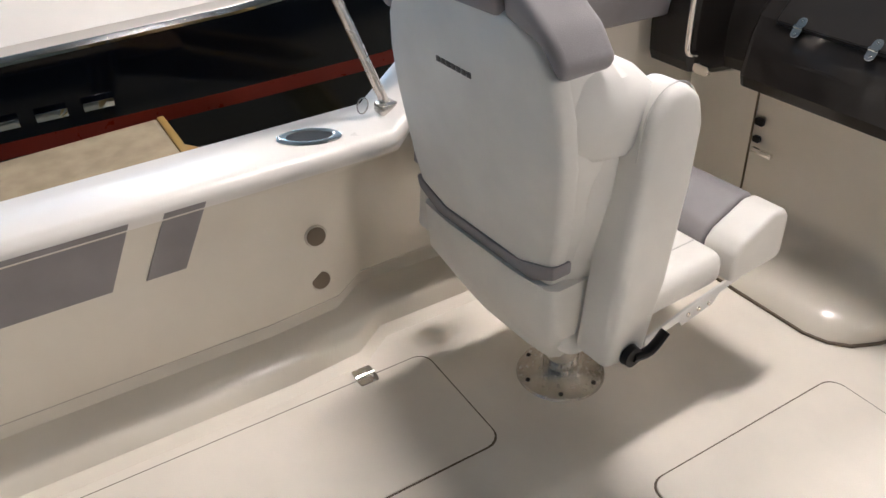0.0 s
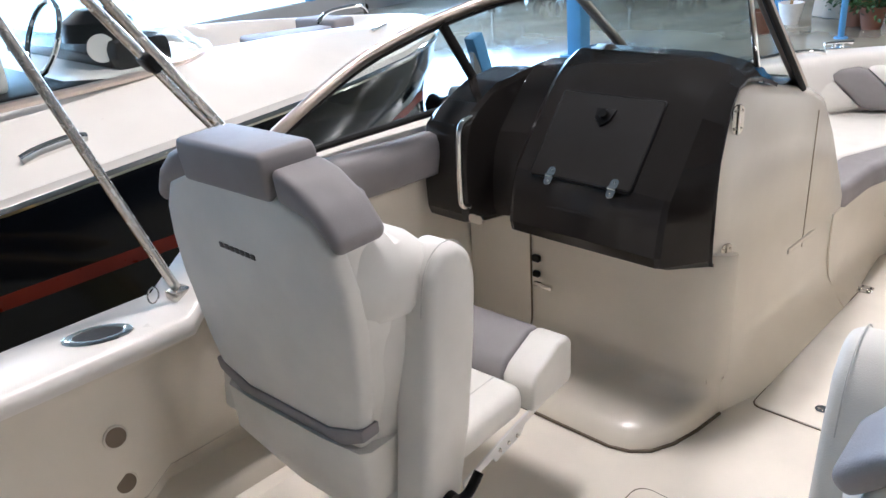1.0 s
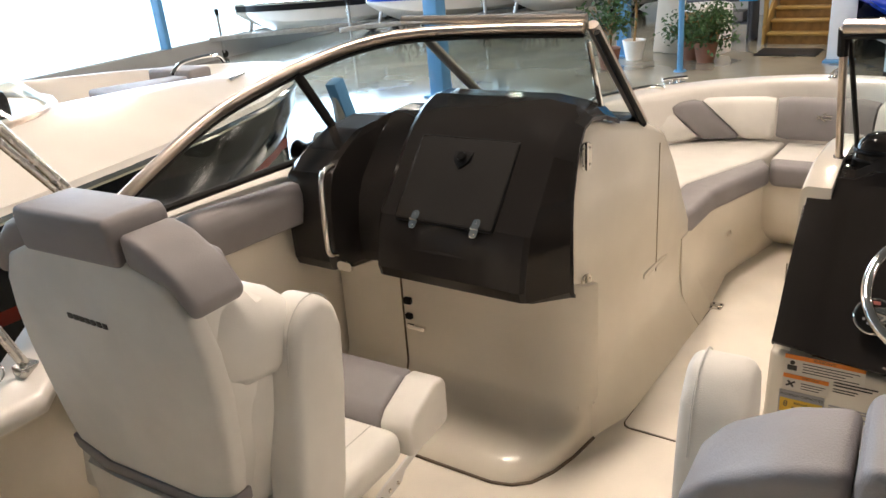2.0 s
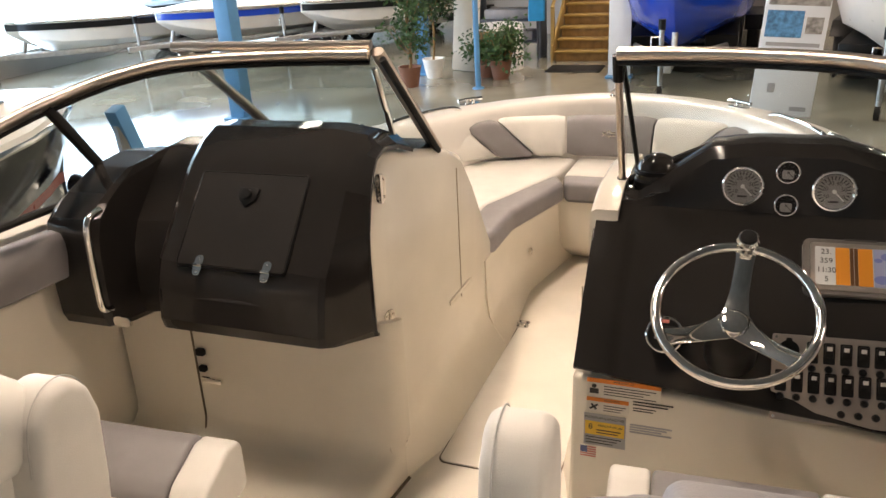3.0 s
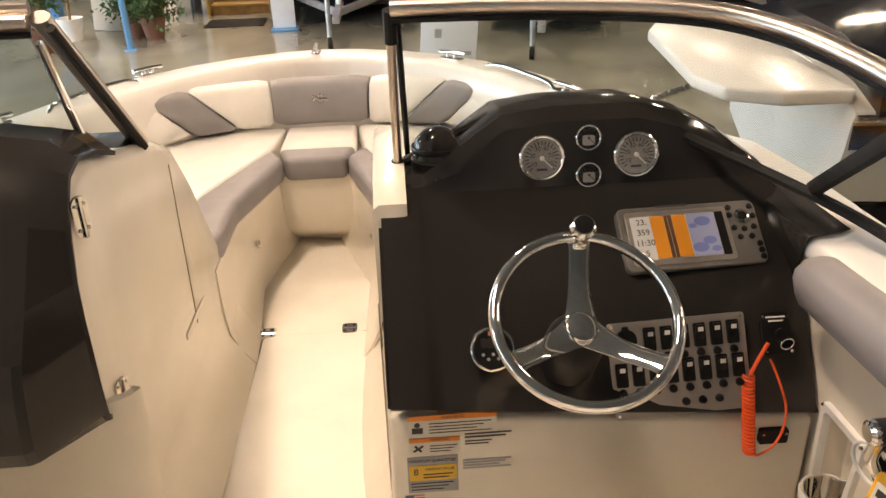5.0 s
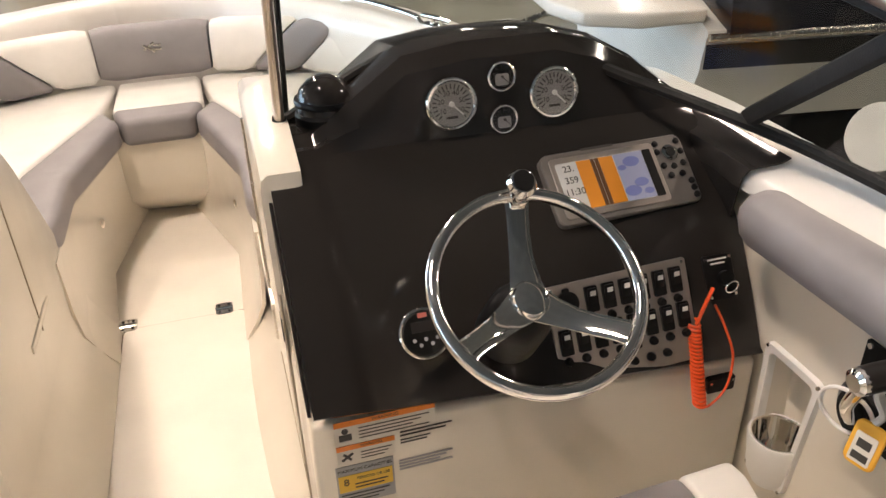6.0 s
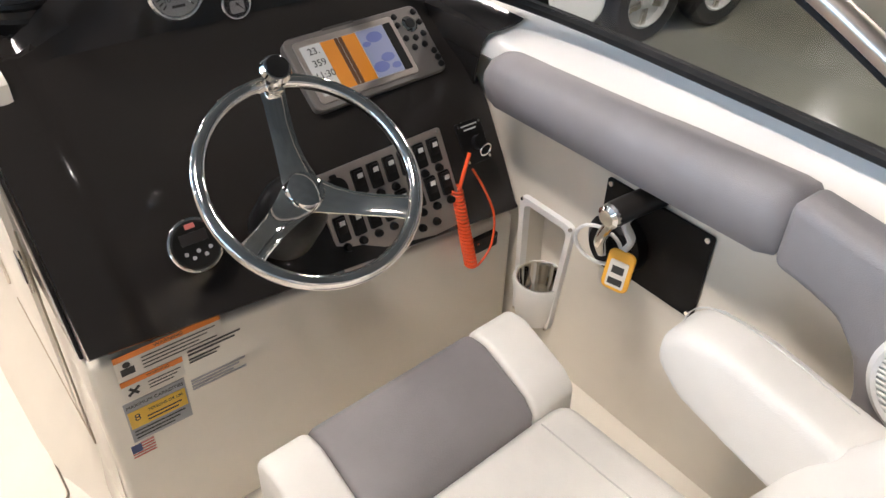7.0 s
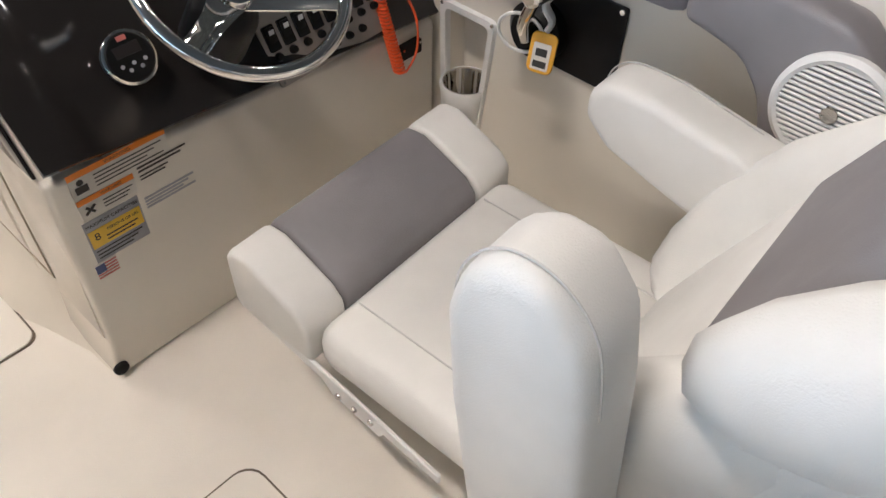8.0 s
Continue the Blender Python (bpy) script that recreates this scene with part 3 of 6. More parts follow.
def switch_panel():
    m = facing((0.880, 0.040, 0.546), (0, -0.89, 0.45), (-0.03, 0, 1))
    c = thing("control_board", "brushed metal panel of black rocker switches and breakers", "switch panel", at=m)
    part("plate", plate(0.285, 0.195, 0.006, 0.006, Matrix.Identity(4), 0.0015), SILVER, c)
    part("socket", joined(lathe([(0.022, 0.005), (0.022, 0.014), (0.017, 0.016)], pose(-0.107, 0.062, 0), 24), bx(pose(-0.107, 0.084, 0.01), 0.014, 0.012, 0.008)), BLACK, c)
    for row, y, x0, n in ((0, 0.060, -0.058, 6), (1, -0.008, -0.122, 8)):
        for k in range(n):
            x = x0 + 0.0345 * k
            sw = part("rocker_switch", joined(plate(0.024, 0.048, 0.007, 0.003, pose(x, y, 0.005)), bx(pose(x, y + 0.006, 0.013, 14), 0.018, 0.030, 0.007, 0.002)), BLACK, c)
            part("legend", bx(pose(x, y + 0.011, 0.0185, 14), 0.011, 0.009, 0.001, 0), WHITE, sw)
            part("breaker", lathe([(0.0085, 0.005), (0.0085, 0.010), (0.006, 0.016)], pose(x, y - 0.036, 0), 14), BLACK, c)
    for k in range(3):
        part("breaker", lathe([(0.0085, 0.005), (0.0085, 0.010), (0.006, 0.016)], pose(0.005 + 0.0345 * k, -0.072, 0), 14), BLACK, c)
    for x in (-0.134, 0.134):
        for y in (-0.09, 0.09):
            part("screw", lathe([(0.004, 0.005), (0.003, 0.0075)], pose(x, y, 0), 10), CHROME, c)


switch_panel()


def steering_wheel():
    n = Vector((0.016, -0.59, 0.807))
    m = facing((0.648, -0.088, 0.749), n, (0.06, 0, 1))
    w = thing("steering_wheel", "polished stainless three-spoke steering wheel with a knob", "steering wheel", at=m)
    part("rim", ring(0.164, 0.0115, None, 72, 14), CHROME, w)
    for a in (90, 213, 327):
        ca, sa = math.cos(radians(a)), math.sin(radians(a))
        rings = []
        for r, hw, z in ((0.015, 0.030, -0.050), (0.045, 0.024, -0.048), (0.075, 0.020, -0.042), (0.105, 0.019, -0.030), (0.135, 0.019, -0.014), (0.160, 0.021, -0.003)):
            rings.append([(r * ca - v * sa, r * sa + v * ca, z + h) for v, h in ((-hw, -0.003), (hw, -0.003), (hw, 0.001), (hw * 0.6, 0.004), (-hw * 0.6, 0.004), (-hw, 0.001))])
        part("spoke", loft(rings), CHROME, w, angle=20)
    part("hub_cap", lathe([(0.034, -0.056), (0.034, -0.048), (0.028, -0.038), (0.019, -0.035), (0.004, -0.034)], None, 32), CHROME, w)
    part("column", lathe([(0.058, -0.20), (0.056, -0.11), (0.046, -0.075), (0.030, -0.056)], None, 28), BLACK, w, "black column boot")
    k = part("knob", lathe([(0.011, 0.0), (0.011, 0.016), (0.022, 0.020), (0.0245, 0.032), (0.021, 0.040), (0.017, 0.042)], pose(0, 0.163, 0.006), 24), CHROME, w)
    part("knob_cap", lathe([(0.019, 0.041), (0.017, 0.045), (0.004, 0.046)], pose(0, 0.163, 0.006), 24), BLACK, k)
    part("knob_clamp", bx(pose(0, 0.158, -0.002), 0.028, 0.034, 0.028, 0.006), CHROME, w)


steering_wheel()


def stereo():
    m = facing((0.497, 0.036, 0.616), (0, -0.82, 0.57))
    s = thing("stereo", "round black marine stereo with a chrome ring", "stereo", at=m)
    part("ring", ring(0.041, 0.004, None, 40, 10), CHROME, s)
    part("face", lathe([(0.041, -0.02), (0.040, 0.003), (0.037, 0.006)], None, 32), BLACK, s)
    part("display", bx(pose(0, 0.012, 0.0065), 0.044, 0.018, 0.001, 0.0004), CHARC, s)
    part("power_key", bx(pose(0, 0.031, 0.007), 0.016, 0.008, 0.002, 0.0008), LRED, s)
    for k in range(5):
        part("key", lathe([(0.0035, 0.005), (0.003, 0.009)], pose(-0.02 + 0.01 * k, -0.010 - 0.009 * (k % 2), 0), 10), LGREY, s)


stereo()


def kill_switch():
    m = facing((1.078, 0.048, 0.602), (0, -0.83, 0.55))
    s = thing("ignition_panel", "black ignition switch plate with a key ring", "ignition switch", at=m)
    part("plate", plate(0.062, 0.085, 0.005, 0.004, Matrix.Identity(4)), BLACK, s)
    for k, w in ((0, 0.04), (1, 0.03)):
        part("print", bx(pose(0, 0.034 - 0.008 * k, 0.0053), w, 0.003, 0.0006, 0), WHITE, s)
    for x in (-0.026, 0.026):
        for y in (0.036, -0.036):
            part("screw", lathe([(0.0035, 0.004), (0.003, 0.0065)], pose(x, y, 0), 10), CHROME, s)
    part("barrel", lathe([(0.015, 0.004), (0.014, 0.016)], pose(0.008, -0.004, 0), 20), BLACK, s)
    part("key_ring", ring(0.013, 0.0015, pose(0.012, -0.022, 0.018, 40), 24, 6), CHROME, s)
    l = thing("safety_lanyard", "coiled orange engine cut-off lanyard hanging on the dash", "lanyard", at=pose(-0.022, -0.004, -0.004))
    pts = []
    for k in range(22 * 12 + 1):
        f = k / (22 * 12)
        a = 2 * math.pi * 22 * f
        pts.append((1.040 + 0.011 * math.cos(a) - 0.006 * f, -0.005 - 0.035 * f + 0.011 * math.sin(a) + 0.03 * (1 - f), 0.535 - 0.15 * f))
    part("coil", tube(pts, 0.0032, 6), ORANGE, l)
    part("cord", tube(spline([(1.034, -0.04, 0.385), (1.06, -0.035, 0.372), (1.10, -0.025, 0.40), (1.115, -0.01, 0.46), (1.10, 0.01, 0.52), (1.085, 0.03, 0.56)], 8), 0.0026, 8), ORANGE, l)
    part("cord_end", tube(spline([(1.04, 0.015, 0.535), (1.055, 0.02, 0.57), (1.075, 0.03, 0.60)], 6), 0.004, 8), ORANGE, l)
    b = thing("switch_box", "small black switch box on the console face", "switch", at=facing((1.078, -0.001, 0.390), (0, -1, 0)))
    part("body", plate(0.06, 0.034, 0.014, 0.004, Matrix.Identity(4), 0.002), BLACK, b)
    for x in (-0.024, 0.024):
        part("screw", lathe([(0.0032, 0.013), (0.003, 0.0155)], pose(x, 0.008, 0), 10), CHROME, b)


kill_switch()


def compass():
    c = thing("compass", "black domed compass on top of the helm console", "compass", at=pose(0.425, 0.44, 0.872))
    part("base", lathe([(0.062, -0.01), (0.062, 0.012), (0.056, 0.02)], None, 32), BLACK, c)
    part("dome", lathe([(0.058, 0.018), (0.057, 0.035), (0.049, 0.058), (0.034, 0.074), (0.016, 0.082), (0.003, 0.084)], None, 32), DARK, c, "glossy black dome")
    part("visor", lathe([(0.060, 0.03), (0.062, 0.036), (0.060, 0.042)], None, 32), BLACK, c)


compass()


def warning_labels():
    def sticker(x0, x1, z1, z0, name, label):
        return thing(name, label, "label", "console labels", at=facing(((x0 + x1) / 2, -0.0005, (z0 + z1) / 2), (0, -1, 0))), x1 - x0, z1 - z0
    def bars(o, m, x0, y0, w, n, dy, h):
        for k in range(n):
            part("print", bx(pose(x0 + (w * (0.5 - 0.06 * (k % 3))), y0 - dy * k, 0.0012), w * (1 - 0.12 * (k % 3)), h, 0.0004, 0), m, o)
    s, w, h = sticker(0.322, 0.500, 0.495, 0.443, "warning_label", "white warning label with an orange header on the console")
    part("film", bx(Matrix.Identity(4), w, h, 0.001, 0), LABEL, s)
    part("header", bx(pose(0, h / 2 - 0.006, 0.0008), w, 0.012, 0.0008, 0), LORANGE, s)
    part("word", words("WARNING", 0.010, pose(0, h / 2 - 0.006, 0.0014), 0.0002), INK, s)
    part("pictogram", joined(lathe([(0.006, 0), (0.006, 0.0006)], pose(-w / 2 + 0.018, 0.004, 0.0008), 12), bx(pose(-w / 2 + 0.018, -0.010, 0.001), 0.022, 0.014, 0.0006, 0)), INK, s)
    bars(s, INK, -w / 2 + 0.042, 0.006, 0.125, 4, 0.0075, 0.0022)
    s, w, h = sticker(0.322, 0.425, 0.440, 0.400, "warning_label", "small white warning label with an orange header on the console")
    part("film", bx(Matrix.Identity(4), w, h, 0.001, 0), LABEL, s)
    part("header", bx(pose(0, h / 2 - 0.005, 0.0008), w, 0.011, 0.0008, 0), LORANGE, s)
    part("word", words("WARNING", 0.008, pose(0.01, h / 2 - 0.005, 0.0014), 0.0002), INK, s)
    part("pictogram", joined(bx(pose(-w / 2 + 0.018, -0.006, 0.001, 0, 0, 35), 0.024, 0.005, 0.0006, 0), bx(pose(-w / 2 + 0.018, -0.006, 0.001, 0, 0, -50), 0.020, 0.005, 0.0006, 0)), INK, s)
    bars(s, INK, -w / 2 + 0.042, 0.0, 0.055, 3, 0.007, 0.002)
    s, w, h = sticker(0.316, 0.420, 0.393, 0.300, "capacity_plate", "grey and yellow maximum capacities plate on the console")
    part("film", bx(Matrix.Identity(4), w, h, 0.001, 0), LGREY, s)
    part("field", bx(pose(0, 0.005, 0.0008), w * 0.94, h * 0.42, 0.0008, 0), LYELLOW, s)
    part("title", words("MAXIMUM CAPACITIES", 0.0095, pose(0, h / 2 - 0.011, 0.001), 0.0003), INK, s)
    part("count", words("8", 0.022, pose(-w / 2 + 0.017, 0.008, 0.0014), 0.0003), INK, s)
    part("persons", words("PERSONS OR LBS", 0.0078, pose(0.014, 0.014, 0.0014), 0.0003), INK, s)
    bars(s, INK, -0.02, 0.001, 0.06, 2, 0.008, 0.003)
    bars(s, INK, -w / 2 + 0.006, -0.022, 0.088, 3, 0.008, 0.0025)
    s, w, h = sticker(0.308, 0.348, 0.296, 0.262, "flag_sticker", "small striped flag sticker on the console")
    part("film", bx(Matrix.Identity(4), w, h, 0.001, 0), LABEL, s)
    for k in range(5):
        part("stripe", bx(pose(0, h / 2 - 0.003 - 0.0068 * k, 0.0007), w, 0.0034, 0.0006, 0), LRED, s)
    part("canton", bx(pose(-w * 0.28, h * 0.2, 0.0012), w * 0.44, h * 0.55, 0.0006, 0), LBLUE, s)
    s, w, h = sticker(0.435, 0.535, 0.448, 0.415, "notice_label", "lines of small black print on the console face")
    bars(s, INK, -w / 2, h / 2 - 0.004, 0.095, 2, 0.008, 0.004)
    bars(s, INK, -w / 2, h / 2 - 0.022, 0.055, 2, 0.007, 0.003)
    s, w, h = sticker(0.430, 0.535, 0.382, 0.348, "notice_label", "lines of small grey print on the console face")
    bars(s, LGREY, -w / 2, h / 2 - 0.004, 0.1, 4, 0.007, 0.0045)


warning_labels()

# ---- port console ----
# along the boat's width: how far the pod's profile stands back from the full one
def port_console():
    c = thing("passenger_console", "cream gelcoat passenger console with a charcoal pod and coved foot", "console")
    # foot and lower panel
    prof = [(0.03, 0.54), (0.03, 0.16), (0.024, 0.125), (0.0, 0.10), (-0.05, 0.085), (-0.18, 0.06), (-0.232, 0.035), (-0.247, 0.0)]
    def ring_at(x, back):
        return [(x, y + (0.06 - y) * back if y < 0.06 else y, z) for y, z in prof]
    rings = [ring_at(x, 0) for x in (-1.16, -0.9, -0.6, -0.40)]
    rings += [[(x + (0.018 if z > 0.13 else 0), y + (0.10 - y) * b, z) for y, z in prof] for x, b in ((-0.345, 0.05), (-0.305, 0.16), (-0.275, 0.32), (-0.25, 0.55), (-0.238, 0.8), (-0.233, 1.0))]
    part("foot", thick(loft(rings, closed=False), -0.02), GEL, c, angle=50)
    part("foot_gasket", tube([(-1.1, -0.247, 0.004), (-0.6, -0.248, 0.004), (-0.40, -0.246, 0.004), (-0.34, -0.228, 0.004), (-0.295, -0.19, 0.004), (-0.262, -0.12, 0.004), (-0.24, -0.02, 0.004), (-0.228, 0.10, 0.004)], 0.005, 8), GAP, c, "dark sealant line")
    # walkway side
    rings = []
    for y, f, zt in ((0.055, 0.245, 0.80), (0.075, 0.238, 0.87), (0.10, 0.232, 0.92), (0.13, 0.226, 0.965), (0.17, 0.215, 0.985), (0.25, 0.19, 0.985), (0.32, 0.175, 0.965), (0.5, 0.172, 0.925), (0.68, 0.172, 0.885), (0.80, 0.172, 0.835), (0.90, 0.172, 0.70), (1.0, 0.175, 0.555), (1.1, 0.178, 0.41), (1.2, 0.18, 0.27)):
        top = 0.27 if y < 0.9 else 0.262
        rings.append([(-f, y, 0), (-f - 0.022, y, 0.03), (-top + 0.012, y, 0.12), (-top, y, 0.20), (-top, y, zt - 0.03), (-top - 0.006, y, zt - 0.01), (-top - 0.02, y, zt), (-top - (0.026 if y < 0.45 else 0.06), y, zt), (-top - (0.026 if y < 0.45 else 0.06), y, 0)])
    part("walkway_side", loft(rings), GEL, c, angle=45)
    part("side_seam", tube([(-0.2695, 0.745, 0.80), (-0.2695, 0.745, 0.32)], 0.0026, 6), SEAM, c)
    part("front_panel", prism([(-0.33, 0.0), (-1.1, 0.0), (-1.1, 0.8), (-0.33, 0.83)], "y", 0.62, 0.66, 0.008), GEL, c)
    part("deck_shelf", prism([(-0.30, 0.30), (-1.14, 0.15), (-1.14, 0.64), (-0.30, 0.64)], "z", 0.90, 0.925, 0.006), DARK, c)
    # door with latch
    part("door_seam", tube([(-0.888, 0.026, 0.50), (-0.888, 0.026, 0.15), (-0.888, 0.01, 0.095), (-0.888, -0.05, 0.068)], 0.0035, 6), GAP, c)
    for z, s in ((0.385, 0.030), (0.328, 0.026)):
        part("latch", plate(s, s * 0.8, 0.012, 0.006, facing((-0.862, 0.027, z), (0, -1, 0)), 0.002), BLACK, c)
    part("latch_lever", bx(pose(-0.822, 0.004, 0.302, 0, 0, 0), 0.075, 0.016, 0.018, 0.005), CHROME, c)
    # pod
    full = [(0.04, 0.515), (-0.10, 0.545), (-0.135, 0.56), (-0.142, 0.585), (-0.128, 0.66), (-0.118, 0.695), (-0.10, 0.735), (-0.04, 0.805), (0.06, 0.925), (0.10, 0.965), (0.16, 1.01), (0.22, 1.035), (0.30, 1.035), (0.40, 1.0)]
    left = [(0.04, 0.515), (-0.12, 0.54), (-0.165, 0.555), (-0.175, 0.58), (-0.178, 0.66), (-0.178, 0.70), (-0.176, 0.75), (-0.172, 0.80), (-0.155, 0.855), (-0.12, 0.885), (-0.05, 0.922), (0.02, 0.95), (0.15, 0.965), (0.30, 0.94)]
    recess = [(0.04, 0.515), (0.0, 0.535), (-0.03, 0.55), (-0.04, 0.58), (-0.04, 0.66), (-0.035, 0.70), (-0.025, 0.75), (0.005, 0.81), (0.072, 0.880), (0.108, 0.918), (0.160, 0.960), (0.205, 0.980), (0.29, 0.985), (0.38, 0.96)]
    end = [(0.05, 0.515), (0.04, 0.52), (0.035, 0.535), (0.03, 0.58), (0.032, 0.66), (0.034, 0.70), (0.036, 0.74), (0.045, 0.81), (0.07, 0.90), (0.09, 0.945), (0.12, 0.985), (0.17, 1.0), (0.26, 0.985), (0.36, 0.95)]
    def pod_ring(x, a, b=None, f=0.0, dz=0.0):
        b = b or a
        return [(x, u + (p - u) * f, v + (q - v) * f - dz * max(v - 0.56, 0)) for (u, v), (p, q) in zip(a, b)]
    rings = [pod_ring(-1.145, left, None, 0, 0.05), pod_ring(-1.12, left), pod_ring(-1.00, left), pod_ring(-0.992, left, recess, 0.1), pod_ring(-0.975, recess, left, 0.1), pod_ring(-0.90, recess), pod_ring(-0.862, recess), pod_ring(-0.838, recess, full, 0.80), pod_ring(-0.824, recess, full, 0.97), pod_ring(-0.815, full), pod_ring(-0.77, full),
             pod_ring(-0.60, full), pod_ring(-0.43, full), pod_ring(-0.41, full, None, 0, 0.008), pod_ring(-0.34, full, None, 0, 0.03), pod_ring(-0.33, full, end, 0.04, 0.03), pod_ring(-0.272, full, end, 0.96), pod_ring(-0.262, end)]
    part("pod", thick(loft(rings, closed=False), -0.01), DARK, c, "glossy charcoal gelcoat pod", 15)
    # glovebox
    n = Vector((0, -0.76, 0.65))
    g = facing((-0.605, -0.020, 0.838), n)
    part("glovebox_gasket", plate(0.345, 0.285, 0.005, 0.012, g @ pose(0, 0, -0.001), 0.001), BLACK, c)
    d = part("glovebox_door", plate(0.332, 0.272, 0.010, 0.010, g, 0.003), CHARC, c, "satin charcoal glovebox door")
    for x in (-0.095, 0.115):
        h = part("hinge", joined(plate(0.026, 0.058, 0.004, 0.012, g @ pose(x, -0.137, 0.0095), 0.0015), tube([g @ Vector((x - 0.013, -0.137, 0.014)), g @ Vector((x + 0.013, -0.137, 0.014))], 0.0045, 8)), CHROME, d)
        for y in (-0.018, 0.018):
            part("screw", lathe([(0.004, 0.003), (0.003, 0.006)], g @ pose(x, -0.137 + y, 0.0095), 10), STEEL, h)
    part("lock", joined(moved(prism([(-0.032, 0.022), (0.032, 0.022), (0.026, -0.012), (0.0, -0.034), (-0.026, -0.012)], "z", 0, 0.008, 0.002), g @ pose(0.0, 0.07, 0.009)), lathe([(0.015, 0.01), (0.013, 0.018)], g @ pose(0, 0.072, 0.009), 20)), BLACK, d, "black paddle lock")
    edge = [(u, v) for u, v in rounded(0.336, 0.276, 0.012)]
    part("glovebox_groove", tube([g @ Vector((u, v, 0.006)) for u, v in edge + edge[:1]], 0.0042, 6), BLACK, c, "black groove round the door")
    # ledge under the glovebox
    part("ledge", loft([[(x, -0.122 + d, 0.640), (x, -0.142 + d, 0.652), (x, -0.139 + d, 0.660), (x, -0.116 + d, 0.682), (x, -0.090, 0.690), (x, -0.09, 0.65)] for x, d in ((-0.815, 0.03), (-0.800, 0.004), (-0.60, 0.0), (-0.425, 0.004), (-0.412, 0.03))]), DARK, c, "", 50)
    # grab handle
    h = thing("handrail", "vertical polished stainless grab handle on the console", "handle")
    part("bar", tube(spline([(-0.985, -0.16, 0.60), (-0.985, -0.19, 0.612), (-0.985, -0.195, 0.66), (-0.985, -0.192, 0.80), (-0.985, -0.178, 0.865), (-0.985, -0.13, 0.88)], 6), 0.010), CHROME, h)
    part("flange", plate(0.06, 0.03, 0.012, 0.012, facing((-0.955, -0.155, 0.563), (0, -1, 0.1))), CHROME, h)
    # side door hinges
    for z in (0.91, 0.514, 0.139):
        x = -0.262 if z > 0.2 else -0.25
        hh = thing("door_hinge", "oval polished stainless hinge on the console edge", "hinge", "console hinges", at=facing((x, 0.118, z), (1, -0.45, 0)))
        part("leaf", plate(0.038, 0.082, 0.005, 0.018, Matrix.Identity(4), 0.002), CHROME, hh)
        part("knuckle", tube([(0, -0.04, 0.006), (0, 0.04, 0.006)], 0.005, 8), CHROME, hh)
        for a in (-0.011, 0.011):
            for b in (-0.024, 0.024):
                part("screw", lathe([(0.0045, 0.004), (0.0035, 0.007)], pose(a, b, 0), 10), STEEL, hh)


port_console()


def floor_hardware():
    for x in (-0.163, 0.130):
        h = part("hatch_hinge", bx(pose(0, 0, 0.001), 0.05, 0.06, 0.002, 0), CHROME, FLOOR)
        h.matrix_basis = pose(x, 1.195, 0.004)
        part("leaf", plate(0.055, 0.065, 0.004, 0.01, Matrix.Identity(4), 0.0015), CHROME, h)
        part("knuckle", tube([(-0.027, 0, 0.005), (0.027, 0, 0.005)], 0.005, 8), CHROME, h)
        for a in (-0.015, 0.015):
            for b in (-0.02, 0.02):
                part("screw", lathe([(0.005, 0.003), (0.004, 0.006)], pose(a, b, 0), 10), RUBBER, h)
    l = thing("hatch_latch", "round stainless hatch latch set in the floor", "latch", at=pose(0.0, 0.30, 0.0055))
    part("ring", lathe([(0.021, 0), (0.020, 0.004), (0.015, 0.004)], None, 24), CHROME, l)
    part("slot", bx(pose(0, 0, 0.004), 0.026, 0.006, 0.003, 0.001), STEEL, l)
    h = part("hatch_hinge", bx(pose(0, 0, 0.001), 0.05, 0.06, 0.002, 0), STEEL, FLOOR)
    h.matrix_basis = pose(-0.905, -1.325, 0.005, 0, 0, 90)
    part("leaf", plate(0.055, 0.065, 0.004, 0.008, Matrix.Identity(4), 0.0015), STEEL, h)
    part("knuckle", tube([(-0.027, 0, 0.005), (0.027, 0, 0.005)], 0.005, 8), CHROME, h)
    d = thing("drain_plug", "black rubber drain at the foot of the helm console", "drain", at=facing((0.275, -0.001, 0.028), (0, -1, 0)))
    part("cap", lathe([(0.016, 0), (0.015, 0.006), (0.009, 0.008)], None, 20), RUBBER, d)


floor_hardware()


# ---- seats ----
def cushion(x0, x1, y0, y1, z0, z1, r=0.03):
    return box(x0, x1, y0, y1, z0, z1, r, 4)


